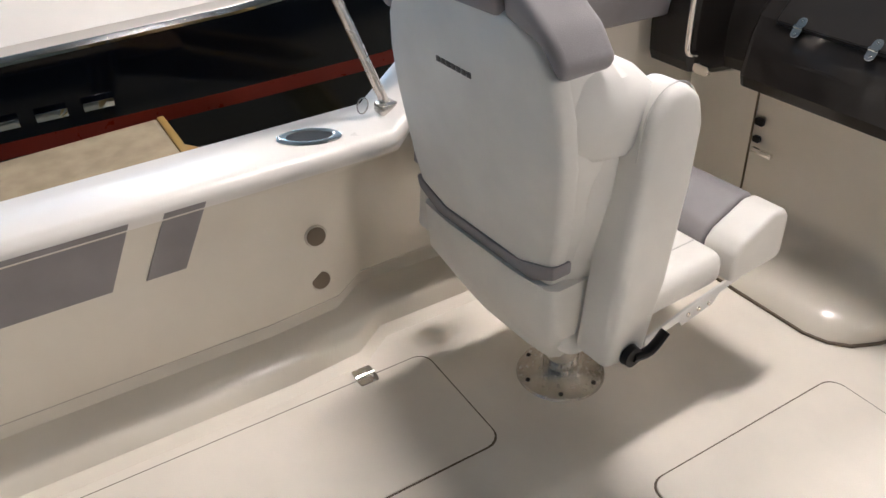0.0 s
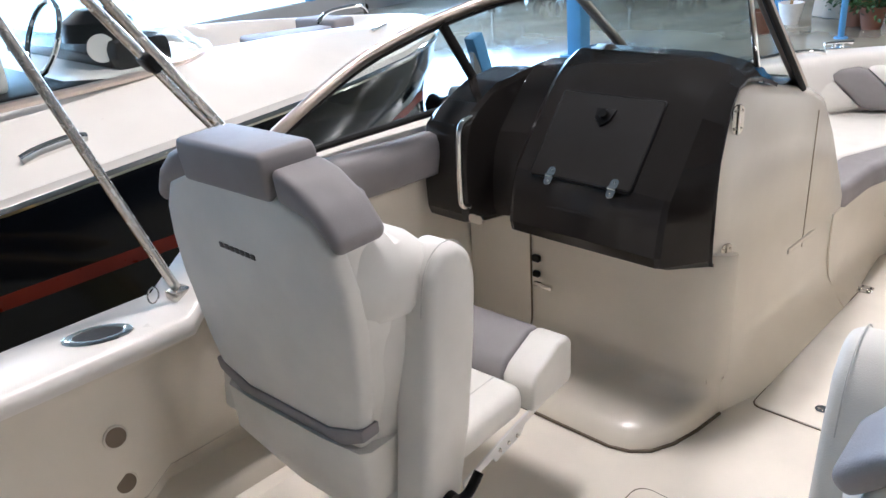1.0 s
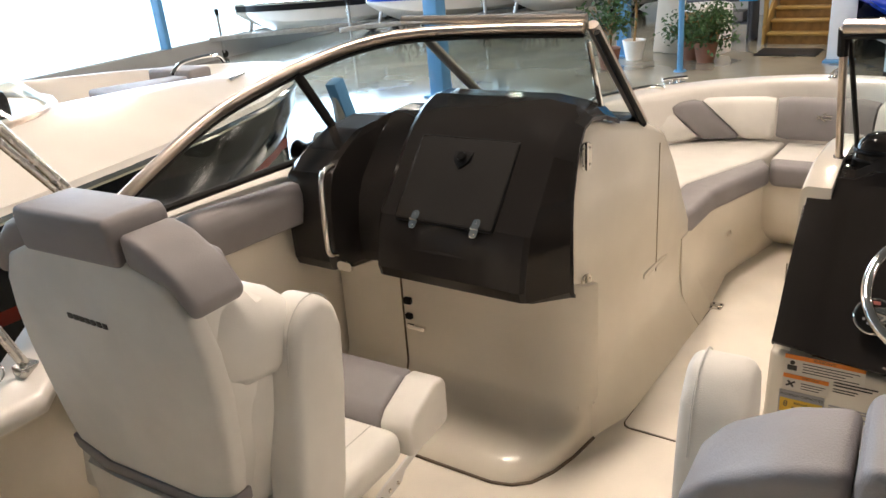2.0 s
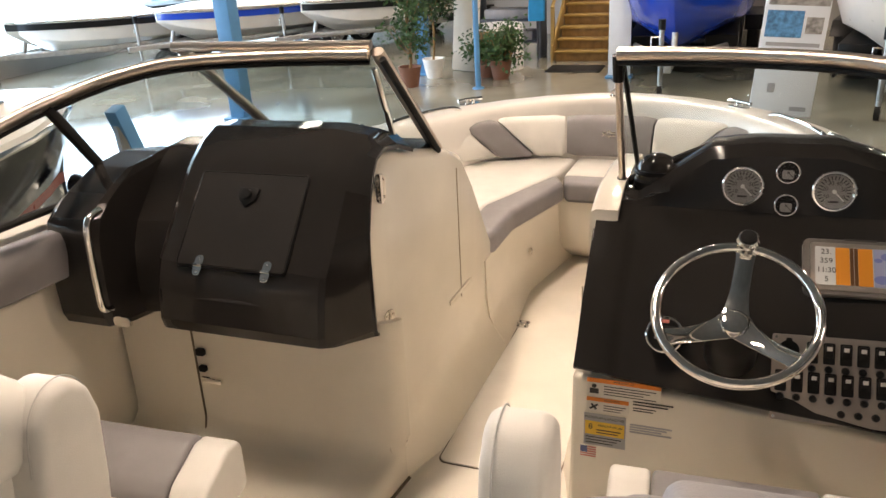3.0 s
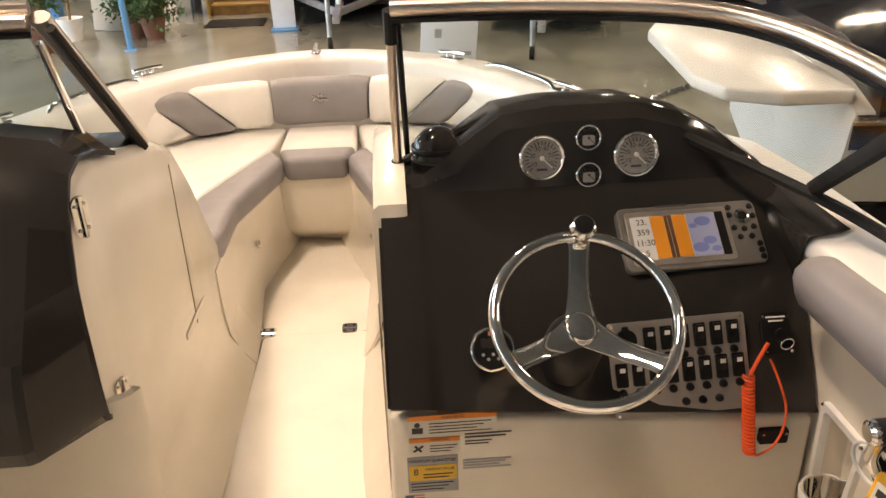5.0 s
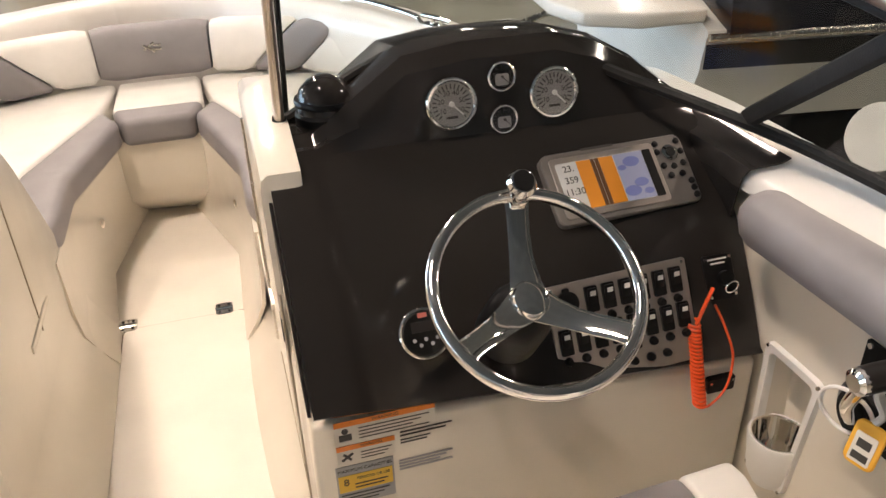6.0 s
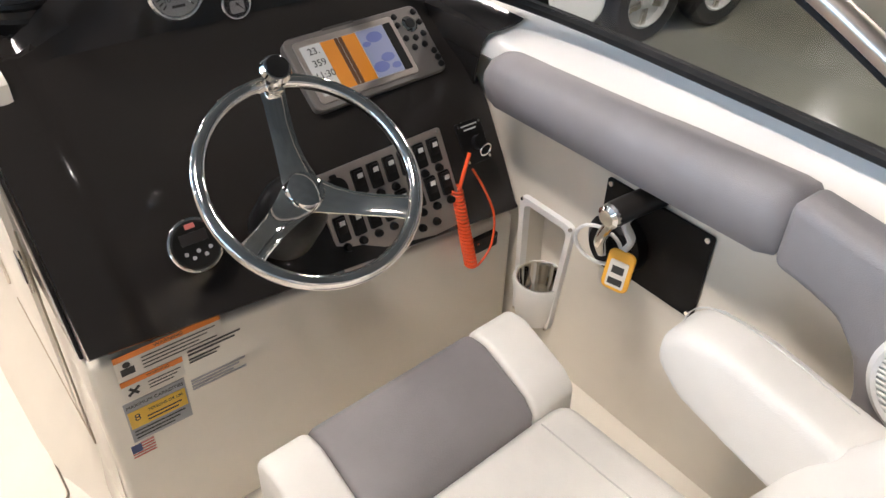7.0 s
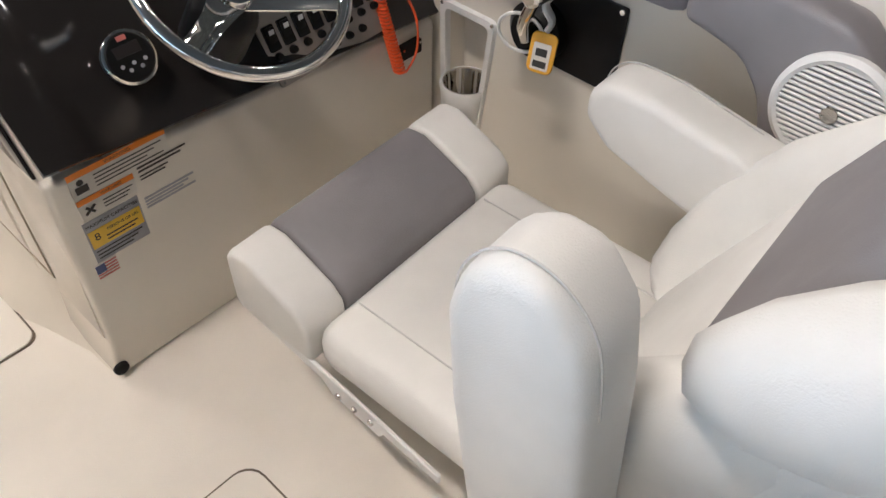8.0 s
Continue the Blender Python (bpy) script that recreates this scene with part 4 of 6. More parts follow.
def armrest(parent, x0, x1, raised, side, shift):
    if raised:
        prof = [(-0.19, 0.34), (-0.08, 0.33), (-0.035, 0.50), (-0.005, 0.70), (0.005, 0.82), (-0.01, 0.875), (-0.045, 0.905), (-0.09, 0.90), (-0.125, 0.86), (-0.14, 0.78), (-0.165, 0.55)]
    else:
        prof = [(u + 0.10, w) for u, w in ((-0.30, 0.43), (-0.10, 0.50), (0.02, 0.535), (0.10, 0.56), (0.145, 0.60), (0.145, 0.645), (0.11, 0.675), (0.03, 0.675), (-0.10, 0.65), (-0.30, 0.62))]
    back_by = shift * (0.45 if raised else 0.7)
    prof = [(u - back_by, w + (0.12 * shift if raised else 0)) for u, w in prof]
    a = part("armrest", prism(prof, "x", x0, x1, 0.020, 4), VINYL, parent, "padded armrest swung up" if raised else "padded armrest folded down", 50)
    for xp in ((x1 if side > 0 else x0) - side * 0.021,):
        part("armrest_piping", tube(spline([(xp, u, w) for u, w in prof[2:-1]], 4), 0.0012, 6), PIPING, parent)
    xs = x1 + 0.003 if side > 0 else x0 - 0.003
    if raised and side > 0:
        part("lever", joined(lathe([(0.024, 0), (0.022, 0.016)], facing((xs, -0.130, 0.362), (side, 0, 0)), 20), tube(spline([(xs + side * 0.012, -0.130, 0.362), (xs + side * 0.015, -0.085, 0.358), (xs + side * 0.015, -0.045, 0.388)], 5), 0.011, 10)), BLACK, parent, "black recline lever")
    return a


def helm_seat(x, y, turn, arms, up_left, up_right, label, shift=0.0, tilt=0.10, arm_shift=0.0):
    s = thing("pedestal_seat", label, "seat", "pedestal seats", at=pose(x, y, 0, 0, 0, turn))
    part("base_plate", lathe([(0.115, 0.0), (0.112, 0.006), (0.075, 0.014), (0.055, 0.03)], None, 36), STEEL, s)
    for k in range(6):
        a = radians(60 * k + 20)
        part("bolt", lathe([(0.007, 0.005), (0.006, 0.011)], pose(0.096 * math.cos(a), 0.096 * math.sin(a), 0), 12), RUBBER, s)
    part("post", lathe([(0.046, 0.02), (0.046, 0.10), (0.056, 0.105), (0.056, 0.125), (0.042, 0.13), (0.042, 0.22)], None, 28), CHROME, s)

    def lean(bm):
        return moved(bm, Matrix(((1, 0, 0, 0), (0, 1, -tilt, 0.5 * tilt - shift), (0, 0, 1, 0), (0, 0, 0, 1))))
    # shell under and behind the seat
    outline = [(-0.245, 0.50), (-0.238, 0.38), (-0.17, 0.245), (-0.06, 0.185), (0.06, 0.19), (0.40, 0.275), (0.43, 0.30), (0.43, 0.325), (-0.1, 0.34), (-0.15, 0.50)]

    def wide(z):
        return 0.232 if z > 0.36 else lerp(z, [(0.17, 0.09), (0.27, 0.185), (0.36, 0.232)])
    rings = []
    for f, dy in ((-1, 0.015), (-0.93, -0.004), (-0.5, -0.012), (0.5, -0.012), (0.93, -0.004), (1, 0.015)):
        rings.append([(f * wide(v), u - shift * (v > 0.45) + (dy if u < 0 else 0), v) for u, v in outline])
    part("shell", loft(rings), VINYL, s, "vinyl-covered seat shell", 60)
    part("seat_pad", cushion(-0.238, 0.238, -0.20, 0.284, 0.295, 0.388, 0.038), VINYL, s)
    for sx in (-0.155, 0.155):
        part("seat_crease", tube([(sx, -0.15, 0.3885), (sx, 0.26, 0.3885)], 0.0016, 6), PIPING, s)
    # front roll in three pieces
    rp = [(0.276, 0.31), (0.440, 0.315), (0.456, 0.332), (0.456, 0.432), (0.440, 0.454), (0.402, 0.457), (0.302, 0.414), (0.279, 0.388)]
    part("bolster_middle", prism(rp, "x", -0.162, 0.162, 0.012, 3), GREY, s, "grey vinyl bolster middle")
    for a, b in ((-0.249, -0.164), (0.164, 0.260)):
        part("bolster_end", prism(rp, "x", a, b, 0.017, 4), VINYL, s)
    for sd in (-1, 1):
        br = part("side_bracket", prism([(0.02, 0.265), (0.20, 0.30), (0.42, 0.335), (0.42, 0.318), (0.26, 0.285), (0.24, 0.262), (0.14, 0.245), (0.13, 0.262), (0.02, 0.245)], "x", sd * 0.240, sd * 0.247, 0.0015, 1), WHITE, s, "white side bracket")
        for yy in (0.155, 0.19, 0.225):
            part("screw", lathe([(0.006, 0), (0.005, 0.004)], facing((sd * 0.247, yy, 0.272), (sd, 0, 0)), 10), STEEL, br)
    # back: padded shell, rear panel, two side wings and the middle pads
    half = [(0.19, 0.46), (0.225, 0.50), (0.262, 0.62), (0.286, 0.78), (0.285, 0.87), (0.268, 0.945), (0.232, 1.000), (0.160, 1.032)]
    out = [(-u, w) for u, w in half] + [(u, w) for u, w in reversed(half)]
    part("backrest", lean(prism([(u * 0.93, w) for u, w in out], "y", -0.224, -0.13, 0.02, 3)), VINYL, s, "white vinyl backrest", 50)
    part("back_panel", lean(prism([(u * 0.955, w) for u, w in out if w > 0.49], "y", -0.243, -0.20, 0.016, 3)), VINYL, s, "", 50)
    part("lower_band", lean(prism([(-0.236, 0.535), (-0.15, 0.488), (0.15, 0.488), (0.236, 0.535), (0.240, 0.568), (0.13, 0.528), (-0.13, 0.528), (-0.240, 0.568)], "y", -0.2485, -0.200, 0.006, 2)), GREY, s, "grey vinyl band")
    part("seat_back_pad", lean(cushion(-0.178, 0.178, -0.15, -0.062, 0.40, 0.70, 0.030)), VINYL, s)
    part("upper_pad", lean(cushion(-0.178, 0.178, -0.15, -0.055, 0.69, 1.01, 0.030)), GREY, s, "grey vinyl upper pad")
    for sd in (-1, 1):
        def wing(levels):
            rings = []
            for z, xo, fw, inset in levels:
                sec = [(xo - 0.065, -0.229 + inset), (xo - 0.034, -0.208 + inset), (xo - 0.012, -0.165), (xo, -0.11), (xo - 0.002, fw - 0.045), (xo - 0.014, fw - 0.014), (xo - 0.040, fw), (xo - 0.066, fw - 0.010), (xo - 0.086, fw - 0.035), (xo - 0.098, -0.10), (xo - 0.10, -0.18 + inset)]
                rings.append([(sd * u, w, z) for u, w in sec])
            return lean(loft(rings))
        part("side_pad", wing([(0.425, 0.200, -0.034, 0.03), (0.44, 0.220, -0.010, 0.01), (0.50, 0.236, 0.008, 0), (0.60, 0.258, 0.014, 0), (0.70, 0.272, -0.004, 0), (0.77, 0.272, -0.040, 0.005), (0.81, 0.262, -0.075, 0.02)]), VINYL, s, "white vinyl side pad", 65)
        part("wing_pad", wing([(0.775, 0.262, -0.080, 0.03), (0.784, 0.282, -0.056, 0.008), (0.806, 0.296, -0.028, 0), (0.85, 0.300, -0.010, 0), (0.89, 0.292, -0.018, 0), (0.925, 0.272, -0.046, 0.004), (0.948, 0.246, -0.084, 0.016), (0.958, 0.225, -0.095, 0.03)]), VINYL, s, "white vinyl shoulder wing", 65)
        part("shoulder_pad", lean(prism([(sd * 0.134, 1.020), (sd * 0.134, 1.086), (sd * 0.190, 1.068), (sd * 0.250, 1.022), (sd * 0.284, 0.968), (sd * 0.264, 0.940), (sd * 0.222, 0.995)], "y", -0.242, -0.125, 0.016, 4)), GREY, s, "grey vinyl shoulder panel", 50)
    part("head_roll", lean(prism([(-0.130, 1.022), (0.130, 1.022), (0.133, 1.09), (0.124, 1.110), (-0.124, 1.110), (-0.133, 1.09)], "y", -0.252, -0.125, 0.024, 4)), GREY, s, "grey vinyl head roll", 50)
    mt = facing((-0.03, -0.2435 - 0.39 * tilt - shift, 0.89), (0, -1, -tilt)) @ pose(0, 0, 0, 0, 0, -2)
    for k in range(7):
        part("maker_mark", bx(mt @ pose(-0.048 + 0.0165 * k, 0, 0.0), 0.013, 0.011, 0.003, 0.0006), INK, s, "dark raised bar of the maker's mark")
    armrest(s, -0.350 + arms + 0.2 * arm_shift, -0.258 + arms + 0.2 * arm_shift, up_left, -1, arm_shift)
    armrest(s, 0.255 + arms, 0.350 + arms, up_right, 1, arm_shift)


helm_seat(-0.645, -0.885, 3, -0.02, True, True, "white vinyl pedestal seat with grey head roll and raised armrests")
helm_seat(0.695, -0.70, 3, -0.045, True, False, "white vinyl helm seat with grey front bolster, one armrest folded down", 0.065, 0.46, 0.16)


# ---- windshield ----
def windshield():
    rail = [(0.335, 0.27, 1.24), (0.60, 0.22, 1.243), (0.84, 0.13, 1.24), (0.97, 0.04, 1.22), (1.05, -0.10, 1.185), (1.09, -0.26, 1.145), (1.12, -0.45, 1.085), (1.155, -0.68, 0.965), (1.185, -0.83, 0.865)]
    base = [(0.335, 0.47, 0.86), (0.60, 0.46, 0.985), (0.84, 0.42, 0.975), (1.02, 0.32, 0.91), (1.15, 0.12, 0.87), (1.19, -0.10, 0.862), (1.20, -0.40, 0.858), (1.20, -0.65, 0.856), (1.20, -0.83, 0.852)]
    for s in (-1, 1):
        w = thing("windshield", "curved tinted windshield in an aluminium frame", "windshield", "windshields")
        R = spline([(s * x, y, z) for x, y, z in rail], 6)
        B = spline([(s * x, y, z) for x, y, z in base], 6)
        part("top_rail", tube(R, 0.020, 12, 0.017), ALU, w, "polished aluminium top rail")
        part("rail_trim", tube([p + Vector((0, 0, -0.022)) for p in R], 0.007, 8), RUBBER, w, "black rubber trim")
        part("base_trim", tube([p + Vector((0, 0, 0.0)) for p in B], 0.012, 8), RUBBER, w, "black rubber base trim")
        g = part("pane", thick(loft([[r, b] for r, b in zip(R, B)], closed=False), 0.005), GLASS, w, "tinted glass pane")
        g.visible_shadow = False
        part("corner_strut", tube([(s * 1.062, -0.16, 1.165) if s < 0 else (1.088, -0.25, 1.142), (s * 1.152, 0.12 if s < 0 else 0.14, 0.875)], 0.012, 8, 0.02), RUBBER, w, "black corner strut")
        if s > 0:
            part("post", tube([(0.332, 0.285, 1.225), (0.332, 0.44, 0.86)], 0.010, 10), ALU, w)
            part("post_foot", tube([(0.332, 0.43, 0.885), (0.332, 0.445, 0.85)], 0.014, 10), BLACK, w)
            part("post_head", tube([(0.332, 0.28, 1.235), (0.332, 0.30, 1.17)], 0.014, 10), BLACK, w)
            part("edge_seal", tube([(0.345, 0.275, 1.225), (0.36, 0.62, 0.82)], 0.007, 8), RUBBER, w)
    w = thing("windshield", "centre windshield folded open over the passenger side", "windshield", "windshields")
    part("frame_top", tube([(-0.34, 0.30, 1.262), (-0.9, 0.17, 1.275)], 0.018, 10, 0.014), ALU, w)
    part("frame_post", tube([(-0.325, 0.30, 1.245), (-0.29, 0.62, 0.90)], 0.022, 10, 0.016), ALU, w)
    part("frame_seal", tube([(-0.305, 0.29, 1.225), (-0.275, 0.60, 0.895)], 0.010, 8), RUBBER, w)
    part("hinge_post", tube([(-0.33, 0.285, 1.20), (-0.325, 0.40, 0.93)], 0.009, 10), CHROME, w)
    part("frame_side", tube([(-0.88, 0.18, 1.27), (-0.80, 0.55, 0.92)], 0.016, 10), ALU, w)
    part("frame_bottom", tube([(-0.29, 0.62, 0.90), (-0.80, 0.56, 0.915)], 0.012, 10), ALU, w)
    g = part("pane", thick(loft([[Vector((-0.34, 0.30, 1.25)), Vector((-0.30, 0.61, 0.91))], [Vector((-0.87, 0.18, 1.26)), Vector((-0.80, 0.55, 0.92))]], closed=False), 0.005), GLASS, w)
    g.visible_shadow = False


windshield()


# ---- side fittings ----
def coaming_pads():
    for s in (-1, 1):
        b = thing("coaming_pad", "grey vinyl coaming pad along the boat side", "cushion", "coaming pads")
        def section(y, lo, hi, e):
            hi += 0.03 if s < 0 else 0.0
            return [(s * u, y, w) for u, w in ((1.086 + e, lo + 0.008 + e), (1.10, lo + e), (1.172, lo + e), (1.172, hi - 0.01), (1.13, hi - e), (1.095 + e, hi - 0.006 - e), (1.078 + e, hi - 0.03), (1.076 + e, (lo + hi) / 2))]
        part("pad", loft([section(0.045, 0.70, 0.775, 0.02), section(0.03, 0.69, 0.788, 0.005), section(0.0, 0.688, 0.792, 0), section(-0.3, 0.693, 0.800, 0), section(-0.56, 0.698, 0.812, 0), section(-0.582, 0.700, 0.810, 0.006), section(-0.590, 0.705, 0.800, 0.014)]), GREY, b, angle=50)
        part("lower_pad", prism([(-0.589, 0.812), (-0.589, 0.702), (-0.64, 0.694), (-0.695, 0.678), (-0.733, 0.635), (-0.752, 0.585), (-0.765, 0.44), (-1.02, 0.44), (-1.02, 0.60), (-0.93, 0.70), (-0.83, 0.785)], "x", s * 1.079, s * 1.16, 0.018, 4), GREY, b, angle=50)
    sp = thing("speaker", "round white marine speaker grille on the boat side", "speaker", at=facing((1.077, -0.848, 0.668), (-1, 0, 0.06)))
    part("rim", lathe([(0.088, 0), (0.088, 0.012), (0.080, 0.018), (0.074, 0.016), (0.074, 0.0)], None, 44, caps=False), WHITE, sp)
    part("cone", lathe([(0.078, 0.002), (0.078, 0.006)], None, 36), LGREY, sp)
    for k in range(-9, 10):
        y = k * 0.0078
        h = math.sqrt(max(0.076 ** 2 - y * y, 0.0004))
        part("slat", bx(pose(0, y, 0.013), 2 * h, 0.0045, 0.005, 0.001, 1), WHITE, sp)
    part("badge", lathe([(0.013, 0.012), (0.012, 0.018)], None, 20), STEEL, sp)


coaming_pads()


def gunwale_stripes():
    for y0, y1, k in ((-2.6, -1.765, 0.05), (-1.69, -1.60, 0.05)):
        pts = [(y0, 0.575), (y1, 0.575), (y1 - 0.07, 0.405), (y0 - 0.07, 0.405)]
        bm = loft([[(-1.03, a, 0.57) if z > 0.5 else (-1.075, a, z) for a, z in pts], [(-1.001, a, 0.582) if z > 0.5 else (-1.048, a, z) for a, z in pts]])
        solid("trim_stripe", bm, GREY, "grey vinyl accent stripe on the padded boat side", "stripe", kind="structure")


gunwale_stripes()


def rod_holders():
    for z in (0.368, 0.225):
        r = thing("rod_hole", "round moulded rod rack hole in the boat side", "rod rack", "rod rack holes", at=facing((-1.058 - 0.1 * (0.4 - z), -1.348, z), (1, 0, 0.1)))
        part("rim", ring(0.027, 0.003, None, 28, 8), GEL, r)
        # flat brown disc: the hole's inner shade is put into its colour
        part("recess", lathe([(0.025, -0.0), (0.025, 0.004)], None, 24), HOLE_SHADE, r, "flat disc coloured as the shade inside the hole")
    o = thing("rod_holder", "oval polished stainless rod holder set in the gunwale", "rod holder", at=pose(-1.11, -1.31, 0.611, 0, 0, 62))
    part("flange", moved(ring(0.05, 0.010, None, 40, 10), Matrix.Diagonal((1.35, 0.75, 0.6, 1))), CHROME, o)
    part("mouth", moved(lathe([(0.048, -0.002), (0.046, 0.003)], None, 32), Matrix.Diagonal((1.35, 0.72, 1, 1))), BLACK, o)


rod_holders()


def canvas_poles():
    p = thing("canopy_frame", "stainless tube legs of the folded canopy frame", "canopy frame")
    part("tube", tube([(-1.135, -1.09, 0.635), (-1.225, -1.35, 1.45), (-1.25, -1.42, 2.2)], 0.0125, 12), STEEL, p)
    part("tube", tube([(-1.175, -0.80, 0.88), (-1.235, -1.12, 1.35), (-1.28, -1.38, 2.0)], 0.0125, 12), STEEL, p)
    part("tube", tube([(-1.15, -0.83, 0.93), (-1.20, -1.10, 1.36), (-1.25, -1.36, 2.0)], 0.0125, 12), STEEL, p)
    part("knuckle", bx(pose(-1.165, -0.86, 0.95, 35), 0.045, 0.05, 0.05, 0.01), BLACK, p)
    part("knuckle", bx(pose(-1.205, -1.0, 1.18, 35), 0.06, 0.04, 0.05, 0.01), BLACK, p)
    part("foot", bx(pose(-1.13, -1.085, 0.625), 0.05, 0.06, 0.03, 0.008), STEEL, p)
    part("pin_ring", ring(0.02, 0.002, pose(-1.14, -1.15, 0.64, 60, 20), 20, 6), STEEL, p)


canvas_poles()


def cup_holder():
    c = thing("cup_holder", "white moulded cup holder with a stainless cup in the boat side", "cup holder", at=facing((1.175, -0.09, 0.325), (-1, 0, 0)))
    out = round_poly([(-0.078, 0.155), (0.078, 0.155), (0.048, -0.150), (-0.068, -0.160)], 0.022)
    inn = round_poly([(-0.060, 0.136), (0.060, 0.136), (0.034, -0.130), (-0.052, -0.138)], 0.018)
    part("frame", loft([[(u, v, -0.004) for u, v in out], [(u, v, 0.006) for u, v in out], [(u * 0.97, v * 0.985, 0.011) for u, v in out], [(u * 1.03, v * 1.015, 0.011) for u, v in inn], [(u, v, 0.005) for u, v in inn], [(u, v, -0.008) for u, v in inn]], caps=False), WHITE, c)
    part("pocket", loft([[(u, v, -0.006) for u, v in inn], [(u * 0.95, v * 0.97, -0.050) for u, v in inn], [(u * 0.8, v * 0.9, -0.056) for u, v in inn], [(u * 0.02, v * 0.02, -0.056) for u, v in inn]], caps=False), GEL, c, "cream moulded pocket", 50)
    up = pose(-0.002, -0.030, 0.0, -90)
    part("collar", lathe([(0.036, -0.115), (0.048, -0.09), (0.056, -0.03), (0.060, 0.0), (0.057, 0.006), (0.051, 0.003)], up, 36, caps=False), WHITE, c, "moulded collar")
    part("cup", lathe([(0.053, 0.006), (0.050, 0.004), (0.0485, -0.002), (0.045, -0.06), (0.038, -0.085), (0.001, -0.087)], up, 36, caps=False), CHROME, c, "stainless cup liner")
    for u, v in ((-0.069, 0.146), (0.069, 0.146), (0.040, -0.143), (-0.060, -0.150)):
        part("screw", lathe([(0.0045, 0.009), (0.0035, 0.013)], pose(u, v, 0), 10), STEEL, c)


cup_holder()


def throttle():
    t = thing("throttle_control", "engine throttle lever on a black mounting plate", "throttle", at=facing((1.172, -0.341, 0.540), (-1, 0, 0)))
    part("mounting_plate", plate(0.230, 0.178, 0.006, 0.005, pose(0, 0, 0), 0.0015), BLACK, t)
    for x in (-0.105, 0.105):
        for y in (-0.080, 0.080):
            part("screw", lathe([(0.006, 0.005), (0.005, 0.009)], pose(x, y, 0), 12), CHROME, t)
    part("gear_housing", lathe([(0.062, 0.004), (0.060, 0.03), (0.045, 0.045)], pose(-0.06, -0.02, 0), 32), BLACK, t)
    part("lever", tube(spline([(-0.06, -0.02, 0.05), (-0.045, 0.03, 0.085), (-0.02, 0.085, 0.10), (-0.008, 0.112, 0.112)], 6), 0.011, 12, 0.017), CHROME, t)
    part("grip", tube(spline([(-0.006, 0.115, 0.125), (-0.004, 0.117, 0.09), (0.0, 0.118, 0.045), (0.004, 0.118, 0.012)], 5), 0.022, 16), CHARC, t, "dark grey grip")
    part("grip_end", lathe([(0.022, 0), (0.021, 0.008), (0.014, 0.013)], facing((-0.006, 0.115, 0.124), (0, -0.05, 1)), 20), CHROME, t)
    part("cable_loop", ring(0.045, 0.0035, pose(-0.070, -0.012, 0.060, 10, 18), 32, 8), WHITE, t)
    k = thing("key_tag", "yellow plastic tag hanging from the throttle lever", "tag", at=facing((1.085, -0.345, 0.530), (-0.9, -0.25, 0.25)))
    part("frame", plate(0.050, 0.076, 0.006, 0.012, Matrix.Identity(4), 0.002), YELLOW, k)
    part("window", plate(0.034, 0.05, 0.002, 0.003, pose(0, -0.006, 0.0055), 0), LABEL, k)
    part("picture", joined(bx(pose(0, 0.002, 0.0078), 0.022, 0.014, 0.0006, 0), bx(pose(0, -0.02, 0.0078), 0.026, 0.012, 0.0006, 0)), INK, k)
    part("strap", tube(spline([(0.0, 0.04, 0.003), (0.005, 0.06, 0.0), (-0.01, 0.09, 0.01), (0.01, 0.12, 0.0)], 6), 0.006, 8, 0.012), WHITE, k)


throttle()


# ---- the showroom ----
CONC = mat("polished_concrete", (0.27, 0.26, 0.205), 0.11, 0, 0.20, 0.7, 0.04, 30, 0.25, 0.08)
WALLP = mat("painted_wall", (0.34, 0.34, 0.33), 0.7, 0, 0.06, 1.0, 0.1, 80)
CEILM = mat("ceiling_deck", (0.14, 0.14, 0.135), 0.8, 0, 0.1, 0.8)
NAVY = mat("navy_gelcoat", (0.003, 0.004, 0.008), 0.12, 0, 0.2, 2, 0, 0, 0.0, 0.04)
NAVY.node_tree.nodes["Principled BSDF"].inputs["Specular IOR Level"].default_value = 0.3
BLUE = mat("blue_gelcoat", (0.01, 0.05, 0.42), 0.15, 0, 0.06, 2, 0, 0, 0.4, 0.04)
BLUEP = mat("blue_paint", (0.10, 0.27, 0.50), 0.45, 0, 0.08, 4, 0.1, 60)
RED = mat("red_stripe", (0.22, 0.025, 0.012), 0.3)
TAN = mat("tan_carpet", (0.36, 0.30, 0.20), 0.9, 0, 0.12, 14, 0.8, 300)
WOOD = mat("pine_wood", (0.33, 0.22, 0.06), 0.55, 0, 0.15, 5, 0.3, 40, dirt=(0.25, 0.13, 0.04))
OAK = mat("brown_wood", (0.24, 0.14, 0.045), 0.5, 0, 0.2, 7, 0.3, 40)
GALV = mat("galvanised_steel", (0.42, 0.42, 0.41), 0.4, 0.8, 0.12, 10, 0.1, 200)
TYRE = mat("tyre_rubber", (0.018, 0.018, 0.018), 0.7, 0, 0.2, 20, 0.3, 120)
LEAF = mat("leaf", (0.05, 0.11, 0.03), 0.45, 0, 0.35, 9)
LEAFD = mat("leaf_dark", (0.03, 0.08, 0.025), 0.45, 0, 0.35, 9)
SOIL = mat("terracotta", (0.22, 0.10, 0.06), 0.7)
PAPER = mat("print_paper", (0.75, 0.78, 0.82), 0.4, 0, 0.02)
PHOTO = mat("print_photo", (0.30, 0.28, 0.26), 0.4, 0, 0.5, 12)
PHOTOB = mat("print_blue", (0.10, 0.25, 0.45), 0.4, 0, 0.4, 15)
WICKER = mat("wicker", (0.42, 0.22, 0.08), 0.7, 0, 0.3, 30, 0.6, 90)
